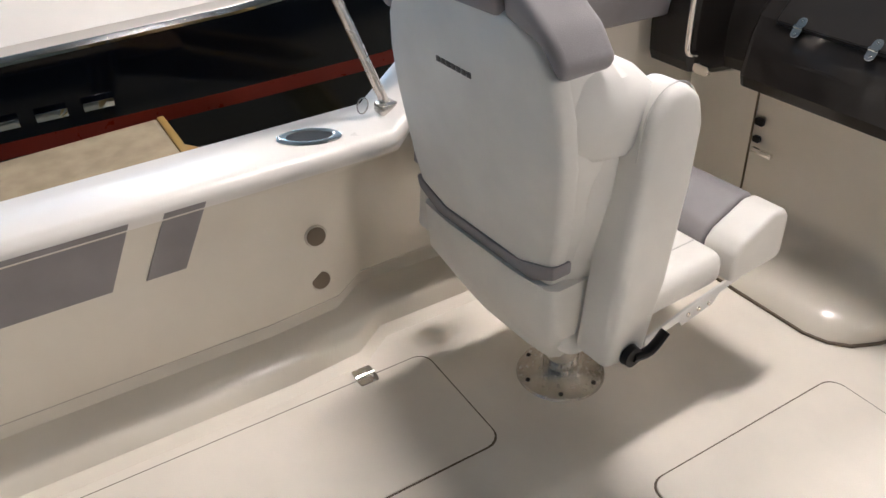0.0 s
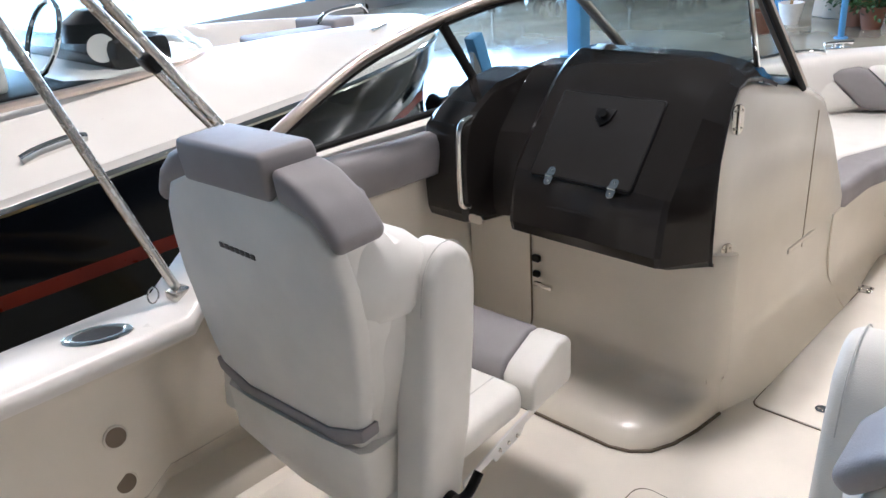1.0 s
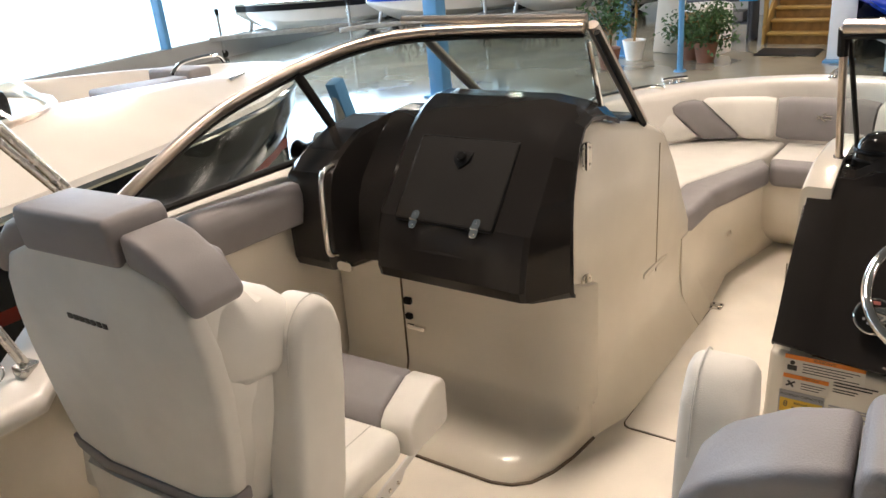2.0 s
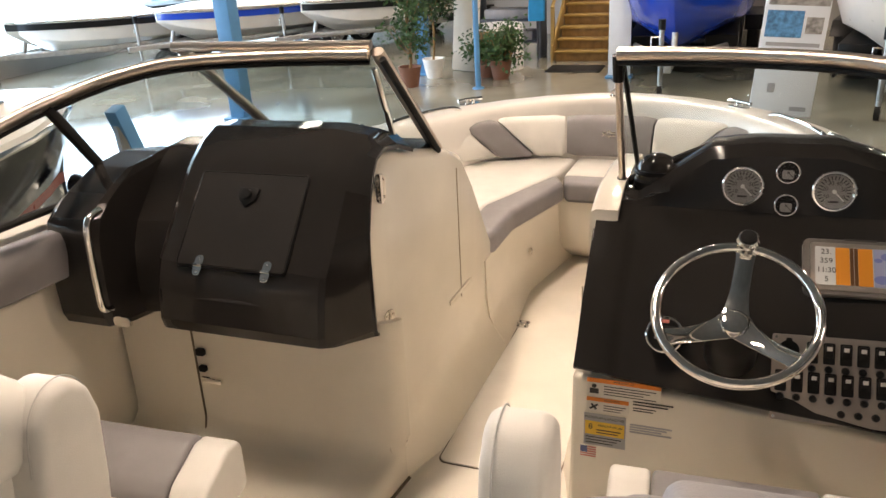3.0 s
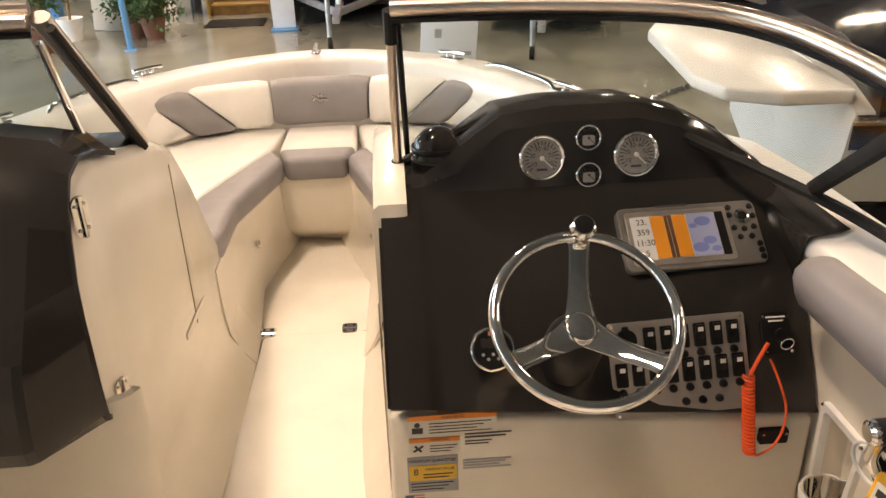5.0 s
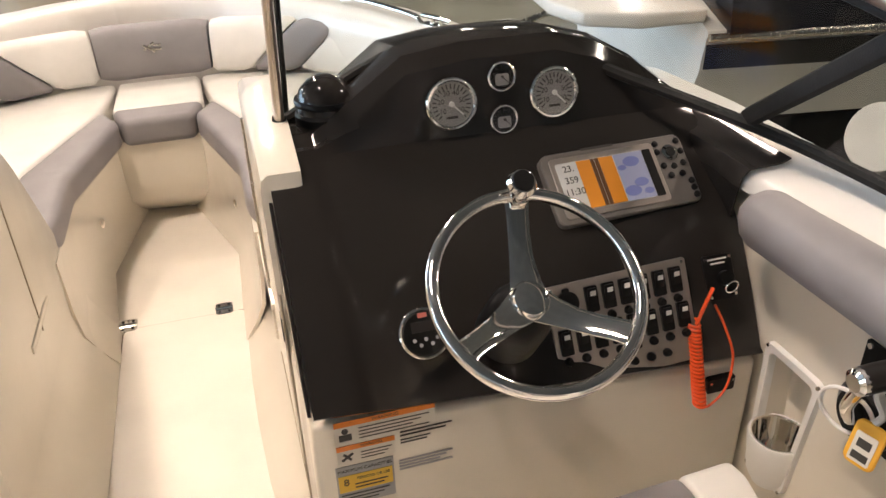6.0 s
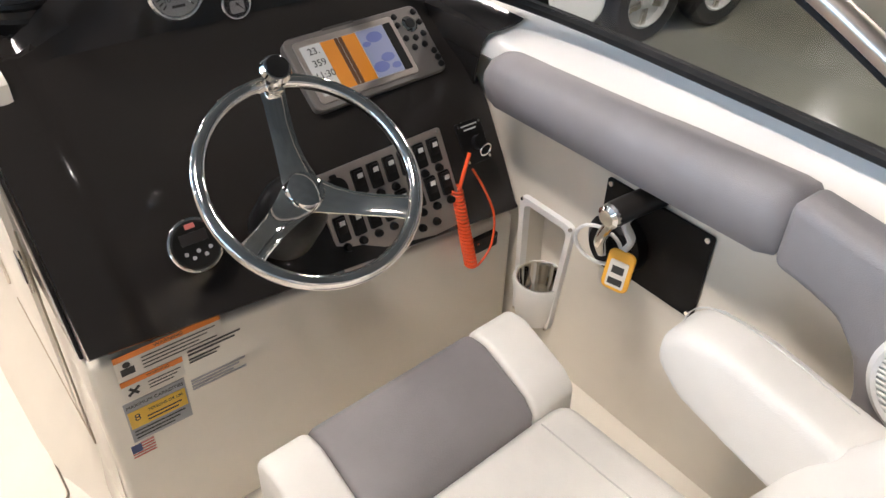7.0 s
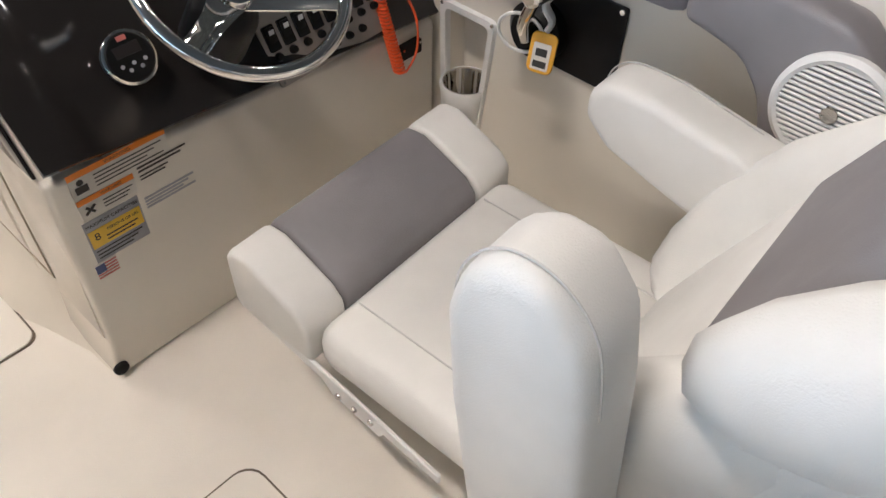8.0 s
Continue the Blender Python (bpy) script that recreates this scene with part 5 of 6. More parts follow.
TARP = mat("blue_tarp", (0.02, 0.28, 0.62), 0.5, 0, 0.1, 6)
DUSK = mat("dark_rack", (0.05, 0.06, 0.08), 0.6)


def room():
    solid("ground", box(-18, 22, -12, 30, GROUND - 0.1, GROUND, 0), CONC, "polished grey concrete showroom floor", "floor", kind="structure")
    solid("ceiling", box(-18, 22, -12, 30, CEIL, CEIL + 0.2, 0), CEILM, "plain dark showroom ceiling", "ceiling", kind="structure")
    solid("wall_east", box(22, 22.2, -12, 30, GROUND, CEIL, 0), WALLP, "plain painted showroom wall", "wall", kind="structure")
    solid("wall_south", box(-18, 22, -12.2, -12, GROUND, CEIL, 0), WALLP, "plain painted showroom wall", "wall", kind="structure")
    solid("wall_north", box(-18, 22, 30, 30.2, GROUND, CEIL, 0), WALLP, "plain painted showroom wall", "wall", kind="structure")
    # west side: sill wall, posts and a wide row of bright windows
    solid("wall_west", box(-14.2, -14, -12, 30, GROUND, GROUND + 0.45, 0), WALLP, "low sill wall below the showroom windows", "wall", kind="structure")
    solid("wall_west_head", box(-14.2, -14, -12, 30, 4.4, CEIL, 0), WALLP, "wall above the showroom windows", "wall", kind="structure")
    for k, y in enumerate((-12.0, -5.0, 2.0, 9.0, 16.0, 23.0)):
        w = thing("window_%d" % (k + 1), "tall bright showroom window in a blue frame", "window", kind="structure")
        part("window_frame", box(-14.2, -13.95, y, y + 0.12, GROUND + 0.45, 4.4, 0.01), BLUEP, w)
        p = part("pane", box(-14.1, -14.09, y + 0.12, y + 7.0, GROUND + 0.45, 4.4, 0), GLASS, w)
        p.visible_shadow = False
    solid("backdrop", box(-16.1, -16, -16, 34, GROUND - 1, 8, 0), glow("daylight_sky", (0.80, 0.92, 1.0), 5.0), "bright daylight outside the windows", "sky", kind="structure")



def wheel(parent, m, r=0.32, w=0.2):
    prof = [(r * 0.62, -w / 2), (r * 0.90, -w / 2), (r * 0.98, -w * 0.36), (r, -w * 0.2), (r, w * 0.2), (r * 0.98, w * 0.36), (r * 0.90, w / 2), (r * 0.62, w / 2)]
    wh = part("wheel", lathe([(r * 0.63, -w * 0.3), (r * 0.63, w * 0.44), (r * 0.58, w * 0.48), (r * 0.55, w * 0.25), (r * 0.2, w * 0.3), (r * 0.16, w * 0.42), (0.01, w * 0.44)], m, 28), WHITE, parent, "white steel rim")
    part("tyre", lathe(prof + [prof[0]], m, 32, caps=False), TYRE, wh, "black rubber tyre")
    for k in range(5):
        a = radians(72 * k)
        part("spoke", bx(m @ pose(r * 0.38 * math.cos(a), r * 0.38 * math.sin(a), w * 0.33, 0, 0, math.degrees(a)), r * 0.4, r * 0.16, 0.02, 0.004), STEEL, wh)


def trailer(m, length=5.0, beam=2.0, jack=True, bunks=False):
    t = thing("boat_trailer", "galvanised boat trailer with black tyres on the showroom floor", "trailer", "boat trailers", at=m)
    for s in (-1, 1):
        part("side_beam", tube([(s * 0.02, length / 2 + 0.5, 0.45), (s * beam * 0.38, length / 2 - 1.3, 0.45), (s * beam * 0.38, -length / 2, 0.45)], 0.04, 8, 0.06), GALV, t)
        for y in (-0.45, -1.2):
            wheel(t, Matrix.Translation((s * beam * 0.5, y, 0.32)) @ pose(0, 0, 0, 0, 90 * s, 0))
        part("mudguard", prism([(-1.62, 0.45), (-1.5, 0.68), (-0.2, 0.68), (0.0, 0.45), (-0.05, 0.45), (-0.24, 0.64), (-1.46, 0.64), (-1.57, 0.45)], "x", s * beam * 0.43, s * beam * 0.57, 0.01), BLACK, t)
    for y in (-2.0, 0.2, 1.2):
        part("cross_beam", box(-beam * 0.38, beam * 0.38, y - 0.04, y + 0.04, 0.40, 0.48, 0.008), GALV, t)
    part("tongue", box(-0.05, 0.05, length / 2 - 0.2, length / 2 + 1.1, 0.40, 0.50, 0.008), GALV, t)
    part("winch_post", tube([(0, length / 2 + 0.15, 0.45), (0, length / 2 - 0.05, 1.15)], 0.045, 8), GALV, t)
    part("winch", lathe([(0.08, -0.06), (0.08, 0.06)], pose(0, length / 2 + 0.02, 1.12, 0, 90, 0), 20), STEEL, t)
    if bunks:
        # black trailer parts, enlarged and added to stand in for shade below the hull
        for s in (-1, 1):
            part("bunk", box(s * 0.62 - 0.25, s * 0.62 + 0.25, -length / 2 - 0.4, length / 2 - 1.0, 0.36, 0.62, 0.02), BLACK, t, "black carpeted bunk, widened to stand in for shade under the hull")
        part("shade_deck", box(-beam * 0.42, beam * 0.42, -length / 2 - 0.3, length / 2 - 0.9, 0.30, 0.36, 0.01), BLACK, t, "black sheet added on the frame in place of shade under the hull")
        for s in (-1, 1):
            part("side_skirt", box(s * beam * 0.40 - 0.02, s * beam * 0.40 + 0.02, -length / 2 - 0.2, length / 2 - 1.0, 0.14, 0.36, 0.01), BLACK, t, "black side rail, also standing in for shade under the hull")
    if jack:
        part("jack_tube", tube([(0.12, length / 2 + 0.8, 0.12), (0.12, length / 2 + 0.8, 1.0)], 0.035, 12), GALV, t)
        part("jack_head", lathe([(0.05, 0), (0.05, 0.14)], pose(0.12, length / 2 + 0.8, 0.95), 14), BLACK, t)
        part("jack_wheel", lathe([(0.09, -0.03), (0.09, 0.03)], pose(0.12, length / 2 + 0.8, 0.09, 0, 90, 0), 20), RUBBER, t)
        part("jack_crank", tube([(0.12, length / 2 + 0.8, 0.85), (0.26, length / 2 + 0.8, 0.85), (0.26, length / 2 + 0.8, 0.72)], 0.012, 8), STEEL, t)
    return t


def show_boat(m, label, hull_mat, stripe_mat, length=6.0, beam=2.3, height=1.0, cabin=True):
    """A runabout: keel at z 0, bow towards +y."""
    b = thing("display_boat", label, "boat", "display boats", at=m)
    L = length
    st = [(-L / 2, 0.92), (-L * 0.2, 1.0), (L * 0.1, 0.98), (L * 0.25, 0.86), (L * 0.36, 0.64), (L * 0.44, 0.38), (L * 0.485, 0.16), (L / 2, 0.02)]
    hullr, deckr, striper = [], [], []
    for y, f in st:
        hb = beam / 2 * f
        k = lerp(y, [(L * 0.15, 0.0), (L * 0.36, 0.12), (L * 0.46, 0.42), (L / 2, 0.85 * height)])
        z = height + 0.10 * max(y, 0) / (L / 2)
        ch = lerp(y, [(0, 0.38), (L * 0.4, 0.55), (L / 2, 0.9)]) * height
        ch = max(ch, k + 0.01)
        hullr.append([(-hb, y, z), (-hb * 0.97, y, (z + ch) / 2 + 0.06), (-hb * 0.85, y, ch), (-0.01, y, k), (0.01, y, k), (hb * 0.85, y, ch), (hb * 0.97, y, (z + ch) / 2 + 0.06), (hb, y, z)])
        c = 0.14 * min(1, f * 1.5)
        deckr.append([(-hb - 0.015, y, z), (-hb, y, z + 0.03), (-hb * 0.72, y, z + c * 0.75), (-hb * 0.3, y, z + c), (hb * 0.3, y, z + c), (hb * 0.72, y, z + c * 0.75), (hb, y, z + 0.03), (hb + 0.015, y, z)])
        striper.append([(s * (hb + 0.012), y, zz) for s, zz in ((-1, z - 0.17), (-1, z - 0.04), (1, z - 0.04), (1, z - 0.17))])
    part("hull", loft(hullr), hull_mat, b, "", 40)
    part("deck", loft(deckr), DECK, b, "white gelcoat deck", 40)
    for s in (0, 1):
        part("stripe", thick(loft([[r[0 + 2 * s], r[1 + 2 * s]] for r in striper], closed=False), 0.006), stripe_mat, b, "coloured hull stripe")
    part("rub_rail", tube([(r[0][0] * 1.01, r[0][1], r[0][2]) for r in deckr] + [(r[-1][0] * 1.01, r[-1][1], r[-1][2]) for r in reversed(deckr)], 0.022, 8), STEEL, b)
    if cabin:
        w = beam * 0.40
        z = height + 0.1
        bot = spline([(-w * 1.05, -L * 0.2, z - 0.03), (-w, 0.0, z), (-w * 0.75, L * 0.1, z + 0.02), (0, L * 0.14, z + 0.03), (w * 0.75, L * 0.1, z + 0.02), (w, 0.0, z), (w * 1.05, -L * 0.2, z - 0.03)], 5)
        top = spline([(-w * 0.98, -L * 0.2, z + 0.04), (-w * 0.85, -L * 0.06, z + 0.34), (-w * 0.65, L * 0.02, z + 0.4), (0, L * 0.055, z + 0.42), (w * 0.65, L * 0.02, z + 0.4), (w * 0.85, -L * 0.06, z + 0.34), (w * 0.98, -L * 0.2, z + 0.04)], 5)
        p = part("windshield_pane", thick(loft([[a, c] for a, c in zip(bot, top)], closed=False), 0.006), GLASS, b)
        part("windshield_frame", tube(top, 0.02, 8), ALU, b)
        # closed black lid stands in for the shade inside an open cockpit
        part("cockpit", box(-w * 0.9, w * 0.9, -L * 0.42, L * 0.06, z - 0.02, z + 0.06, 0.02), BLACK, b, "black lid in place of the shaded open cockpit")
        for s in (-1, 1):
            part("seat_back", box(s * w * 0.5 - 0.22, s * w * 0.5 + 0.22, -L * 0.14, -L * 0.09, z, z + 0.32, 0.03), VINYL, b)
    return b


def neighbour_port():
    """The navy boat close alongside to port."""
    b = thing("display_boat", "white runabout with a glossy navy hull and chrome rub rail alongside", "boat", "display boats")
    cx = -3.35
    st = [(-4.5, 1.12, 0.62), (-2.0, 1.18, 0.64), (-1.15, 1.19, 0.665), (-0.5, 1.17, 0.715), (0.0, 1.13, 0.745), (0.5, 1.04, 0.765), (1.0, 0.88, 0.785), (1.4, 0.66, 0.80), (1.7, 0.42, 0.81), (1.88, 0.2, 0.815), (1.95, 0.02, 0.815)]
    hullr, deckr, red = [], [], []
    for y, h, z in st:
        low = max(h - 0.14, 0.01) * lerp(y, [(0.4, 1.0), (1.95, 0.45)])
        hullr.append([(cx + h, y, z), (cx + h - 0.03, y, z - 0.18), (cx + low, y, 0.30), (cx + low * 0.9, y, -0.05), (cx + 0.01, y, -0.5), (cx - 0.01, y, -0.5), (cx - low * 0.9, y, -0.05), (cx - low, y, 0.30), (cx - h + 0.03, y, z - 0.18), (cx - h, y, z)])
        red.append([(cx + low + 0.006, y, 0.315), (cx + low + 0.002, y, 0.25), (cx + low - 0.02, y, 0.25), (cx + low - 0.02, y, 0.315)])
        up = lerp(y, [(-0.2, 0.21), (0.6, 0.16), (1.95, 0.02)])
        half = min(0.62, h * 0.55)
        sag = lerp(y, [(0.15, 0.0), (0.35, 0.16), (1.3, 0.12), (1.6, 0.0)])
        deckr.append([(cx + h + 0.02, y, z - 0.02), (cx + h + 0.015, y, z + 0.02), (cx + h * 0.86, y, z + up * 0.42), (cx + h * 0.66, y, z + up * 0.92), (cx + half * 0.9, y, z + up), (cx + half * 0.62, y, z + up - sag), (cx - half * 0.62, y, z + up - sag), (cx - half * 0.9, y, z + up), (cx - h * 0.66, y, z + up * 0.92), (cx - h * 0.86, y, z + up * 0.42), (cx - h - 0.015, y, z + 0.02), (cx - h - 0.02, y, z - 0.02)])
    part("hull", loft(hullr), NAVY, b, "glossy navy hull", 40)
    part("boot_stripe", loft(red), RED, b, "dark red boot stripe")
    part("deck", loft(deckr), DECK, b, "glossy white deck", 40)
    part("rub_rail", tube([(r[0][0] + 0.006, r[0][1], r[0][2]) for r in deckr], 0.016, 8), CHROME, b)
    # no opening is cut: a flat black lid gives the cockpit's shade
    part("cockpit", box(cx - 0.70, cx + 0.70, -3.5, -0.25, 0.96, 1.00, 0.02), BLACK, b, "black lid in place of the shaded open cockpit")
    for x, y in ((0.35, -0.9), (-0.35, -0.9), (0.35, -2.2)):
        part("seat_back", cushion(cx + x - 0.24, cx + x + 0.24, y - 0.08, y + 0.06, 0.98, 1.30, 0.05), VINYL, b)
    part("dashboard", box(cx - 0.65, cx + 0.62, -0.42, -0.15, 0.98, 1.14, 0.05), DARK, b)
    part("gauge_pod", lathe([(0.16, 0), (0.15, 0.08), (0.08, 0.13)], pose(cx + 0.34, -0.35, 1.12), 24), BLACK, b)
    part("badge", lathe([(0.06, 0), (0.06, 0.006)], facing((cx + 0.52, -0.43, 1.10), (0.8, -0.6, 0.2)), 24), WHITE, b)
    part("helm_wheel", ring(0.16, 0.012, facing((cx + 0.36, -0.6, 1.16), (0, -0.9, 0.4)), 32, 8), CHROME, b)
    bot = spline([(cx + 0.80, -2.2, 0.965), (cx + 0.82, -1.2, 0.985), (cx + 0.78, -0.4, 1.005), (cx + 0.60, 0.0, 1.02), (cx + 0.2, 0.16, 1.03), (cx - 0.6, 0.0, 1.02), (cx - 0.78, -0.4, 1.0)], 5)
    top = spline([(cx + 0.79, -2.2, 1.0), (cx + 0.72, -1.4, 1.26), (cx + 0.64, -0.75, 1.38), (cx + 0.5, -0.42, 1.42), (cx + 0.16, -0.3, 1.44), (cx - 0.5, -0.42, 1.42), (cx - 0.64, -0.75, 1.38)], 5)
    part("windshield_base", tube(bot, 0.018, 8), ALU, b)
    part("windshield_frame", tube(top, 0.018, 8), ALU, b)
    p = part("windshield_pane", thick(loft([[a, c] for a, c in zip(bot, top)], closed=False), 0.005), GLASS, b)
    p.visible_shadow = False
    part("bow_cushion", prism([(cx - 0.1, 0.62), (cx + 0.22, 0.55), (cx + 0.34, 0.62), (cx + 0.14, 1.12), (cx + 0.02, 1.12)], "z", 0.80, 0.88, 0.02, 3), GREY, b, "grey bow cushion")
    part("bow_cushion", prism([(cx - 0.3, 1.16), (cx + 0.1, 1.16), (cx + 0.06, 1.36), (cx - 0.24, 1.36)], "z", 0.80, 0.90, 0.02, 3), GREY, b, "grey bow cushion")
    part("side_cleat", tube(spline([(cx + 1.06, -1.02, 0.755), (cx + 1.055, -0.96, 0.772), (cx + 1.045, -0.84, 0.785), (cx + 1.04, -0.78, 0.775)], 4), 0.014, 8, 0.026), CHROME, b)
    part("bow_cleat", tube([(cx + 0.62, 1.0, 0.885), (cx + 0.5, 1.22, 0.89)], 0.012, 8), CHROME, b)
    part("bow_rail", tube(spline([(cx + 0.36, 0.85, 0.94), (cx + 0.33, 0.95, 0.985), (cx + 0.24, 1.25, 0.98), (cx + 0.22, 1.33, 0.93)], 5), 0.011, 8), CHROME, b)
    for k in range(3):
        y = -1.95 + 0.15 * k
        part("hull_mark", bx(facing((cx + 1.135, y, 0.40), (1, 0, -0.35)) @ pose(0, 0.0, 0), 0.10, 0.035, 0.006, 0.002), CHROME, b, "chrome maker's mark")
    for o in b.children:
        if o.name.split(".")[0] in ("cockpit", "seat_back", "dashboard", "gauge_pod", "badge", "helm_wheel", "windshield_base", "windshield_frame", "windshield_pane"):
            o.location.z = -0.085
    t = thing("trailer_winch", "grey trailer winch post ahead of the navy boat", "trailer", at=pose(-3.0, 2.05, GROUND))
    part("post", tube([(0, 0.2, 0.4), (0.05, 0.05, 1.55)], 0.05, 8, 0.07), GALV, t)
    part("pad", bx(pose(0.06, 0.06, 1.50, 20, 0, 0), 0.09, 0.10, 0.32, 0.01), BLUEP, t)
    part("winch", lathe([(0.10, -0.08), (0.10, 0.08)], pose(0.0, -0.05, 1.22, 0, 90, 20), 20), GALV, t)
    part("bow_roller", lathe([(0.07, -0.07), (0.05, 0.0), (0.07, 0.07)], pose(0.0, -0.28, 1.24, 0, 90, 0), 20), BLACK, t)
    part("tongue", box(-0.06, 0.06, -0.6, 1.6, 0.36, 0.48, 0.01), GALV, t)


neighbour_port()
LEVEL = set(scene.objects)      # what follows stands on the hall's floor, to which the boat leans two degrees by the bow
room()


def boarding_steps():
    s = thing("boarding_steps", "wooden boarding steps with a worn tan carpet top", "steps", at=pose(-1.62, -1.50, 0))
    part("top", box(-0.36, 0.0, -1.5, 0.0, 0.425, 0.45, 0.006), TAN, s, "worn tan carpet top")
    part("edge_board", box(-0.36, 0.02, -0.0, 0.025, 0.33, 0.455, 0.005), WOOD, s)
    part("side_board", box(0.0, 0.022, -1.5, 0.0, 0.30, 0.452, 0.005), WOOD, s)
    part("lower_tread", box(-0.30, 0.10, 0.03, 0.26, 0.25, 0.29, 0.006), OAK, s)
    for x in (-0.33, -0.03):
        for y in (-1.4, -0.06):
            part("leg", box(x - 0.03, x + 0.03, y - 0.03, y + 0.03, GROUND, 0.425, 0.004), WOOD, s)
    for x in (-0.27, 0.05):
        part("stringer", prism([(0.0, 0.40), (0.26, 0.25), (1.3, GROUND), (1.1, GROUND), (0.0, 0.1)], "x", x - 0.02, x + 0.02, 0.004), WOOD, s)


boarding_steps()


def starboard_neighbours():
    b = show_boat(pose(5.75, 3.15, -0.62, 0, 0, 264), "white runabout with a black stripe and a dark mooring cover", DECK, BLACK, 6.0, 2.2, 0.85, False)
    part("swim_platform", prism([(-0.95, -2.98), (0.95, -2.98), (0.98, -3.35), (0.86, -3.62), (0.6, -3.72), (-0.6, -3.72), (-0.86, -3.62), (-0.98, -3.35)], "z", 0.90, 0.98, 0.02, 3), DECK, b, "white swim platform")
    part("mooring_cover", loft([[(-w, y, 0.86), (-w * 0.97, y, 0.86 + h * 0.6), (-w * 0.5, y, 0.86 + h), (w * 0.5, y, 0.86 + h), (w * 0.97, y, 0.86 + h * 0.6), (w, y, 0.86)] for y, w, h in ((-2.9, 1.06, 0.30), (-1.5, 1.08, 0.55), (0.5, 1.0, 0.6), (1.6, 0.8, 0.4), (2.6, 0.3, 0.2))]), NAVY, b, "dark fitted mooring cover")
    part("ladder", tube(spline([(0.55, -3.70, 0.90), (0.55, -3.95, 0.80), (0.50, -4.1, 0.55)], 5), 0.02, 8), STEEL, b)
    trailer(pose(5.95, 3.15, GROUND, 0, 0, 264), 5.2, 1.75, True, True)
    show_boat(pose(7.6, 6.6, -0.35, 0, 0, 258), "dark navy runabout on a trailer further off", NAVY, WHITE, 6.2, 2.3, 0.9)
    trailer(pose(7.6, 6.6, GROUND, 0, 0, 258), 5.2, 2.2, True, True)
    # white oval disc; post and foot are added to hold it up
    d = thing("white_disc", "white oval disc on an added dark post", "marker", at=pose(2.25, 0.88, 0))
    part("disc", moved(lathe([(0.115, -0.006), (0.118, 0.0), (0.115, 0.006)], None, 36), facing((0, 0, 0.385), (-0.55, -0.55, 0.6)) @ Matrix.Diagonal((0.85, 1, 1, 1))), WHITE, d)
    part("post", tube([(0.03, 0.03, GROUND), (0.03, 0.03, 0.37)], 0.022, 10), BLACK, d)
    part("foot", box(-0.1, 0.16, -0.1, 0.16, GROUND, GROUND + 0.02, 0.005), BLACK, d)


starboard_neighbours()


def far_boats():
    for x, y, r, lab, hm, sm in ((-12.1, 13.6, 150, "white runabout with a black stripe near the windows", DECK, BLACK), (-9.4, 15.0, 150, "white runabout with a blue stripe near the windows", DECK, BLUE), (-6.6, 16.2, 150, "white cruiser with a black stripe near the back wall", DECK, BLACK),
                                   (-0.35, 13.5, 180, "glossy blue runabout on a trailer", BLUE, WHITE), (3.1, 12.3, 167, "white and red runabout on a trailer", DECK, RED), (6.6, 12.2, 165, "white runabout on a trailer at the back", DECK, BLACK)):
        port = x < -5
        show_boat(pose(x, y, GROUND + (0.30 if port else 0.36), 0, 0, r), lab, hm, sm, 6.4, 2.4, 0.74 if port else 1.05)
        trailer(pose(x, y, GROUND, 0, 0, r), 5.6, 2.2, True, not port)


far_boats()


def ficus(x, y, h, spread, leaves, seed, pot_mat):
    rng = random.Random(seed)
    p = thing("potted_tree", "leafy green potted tree standing on the showroom floor", "plant", "potted trees", at=pose(x, y, GROUND))
    part("pot", lathe([(0.13, 0), (0.19, 0.30), (0.20, 0.33), (0.17, 0.33), (0.16, 0.28), (0.005, 0.28)], None, 24), pot_mat, p)
    tr = [(0, 0, 0.25), (0.03, 0.02, h * 0.35), (-0.02, 0.03, h * 0.6), (0.02, 0, h * 0.85)]
    bms = [tube(spline(tr, 5), 0.022, 8)]
    tips = []
    for k in range(14):
        z = h * (0.35 + 0.55 * rng.random())
        a = rng.random() * 6.28
        e = Vector((math.cos(a) * spread * rng.uniform(0.4, 1), math.sin(a) * spread * rng.uniform(0.4, 1), z + 0.1 + 0.3 * rng.random()))
        bms.append(tube(spline([(0, 0, z - 0.1), (e.x * 0.5, e.y * 0.5, z + 0.08), e], 3), 0.008, 6))
        tips += [Vector((0, 0, z)).lerp(e, f) for f in (0.4, 0.6, 0.8, 1.0)]
    part("trunk", joined(*bms), OAK, p, "slender brown trunk with branches")
    verts, faces = [], []
    for k in range(leaves):
        c = rng.choice(tips) + Vector((rng.gauss(0, 0.10), rng.gauss(0, 0.10), rng.gauss(0, 0.10)))
        m = Matrix.Translation(c) @ Euler((rng.uniform(-1, 1), rng.uniform(-1, 1), rng.uniform(0, 6.28))).to_matrix().to_4x4()
        L, W = rng.uniform(0.06, 0.11), rng.uniform(0.02, 0.035)
        i = len(verts)
        verts += [m @ Vector(q) for q in ((0, 0, 0), (L * 0.4, W, 0.01), (L, 0, -0.015), (L * 0.4, -W, 0.01))]
        faces += [(i, i + 1, i + 2), (i, i + 2, i + 3)]
    me = bpy.data.meshes.new("crown")
    me.from_pydata(verts, [], faces)
    me.materials.append(LEAF if seed % 2 else LEAFD)
    o = new("crown", me)
    o.parent = p
    tagged(o, "dense small green leaves", kind="stuff")


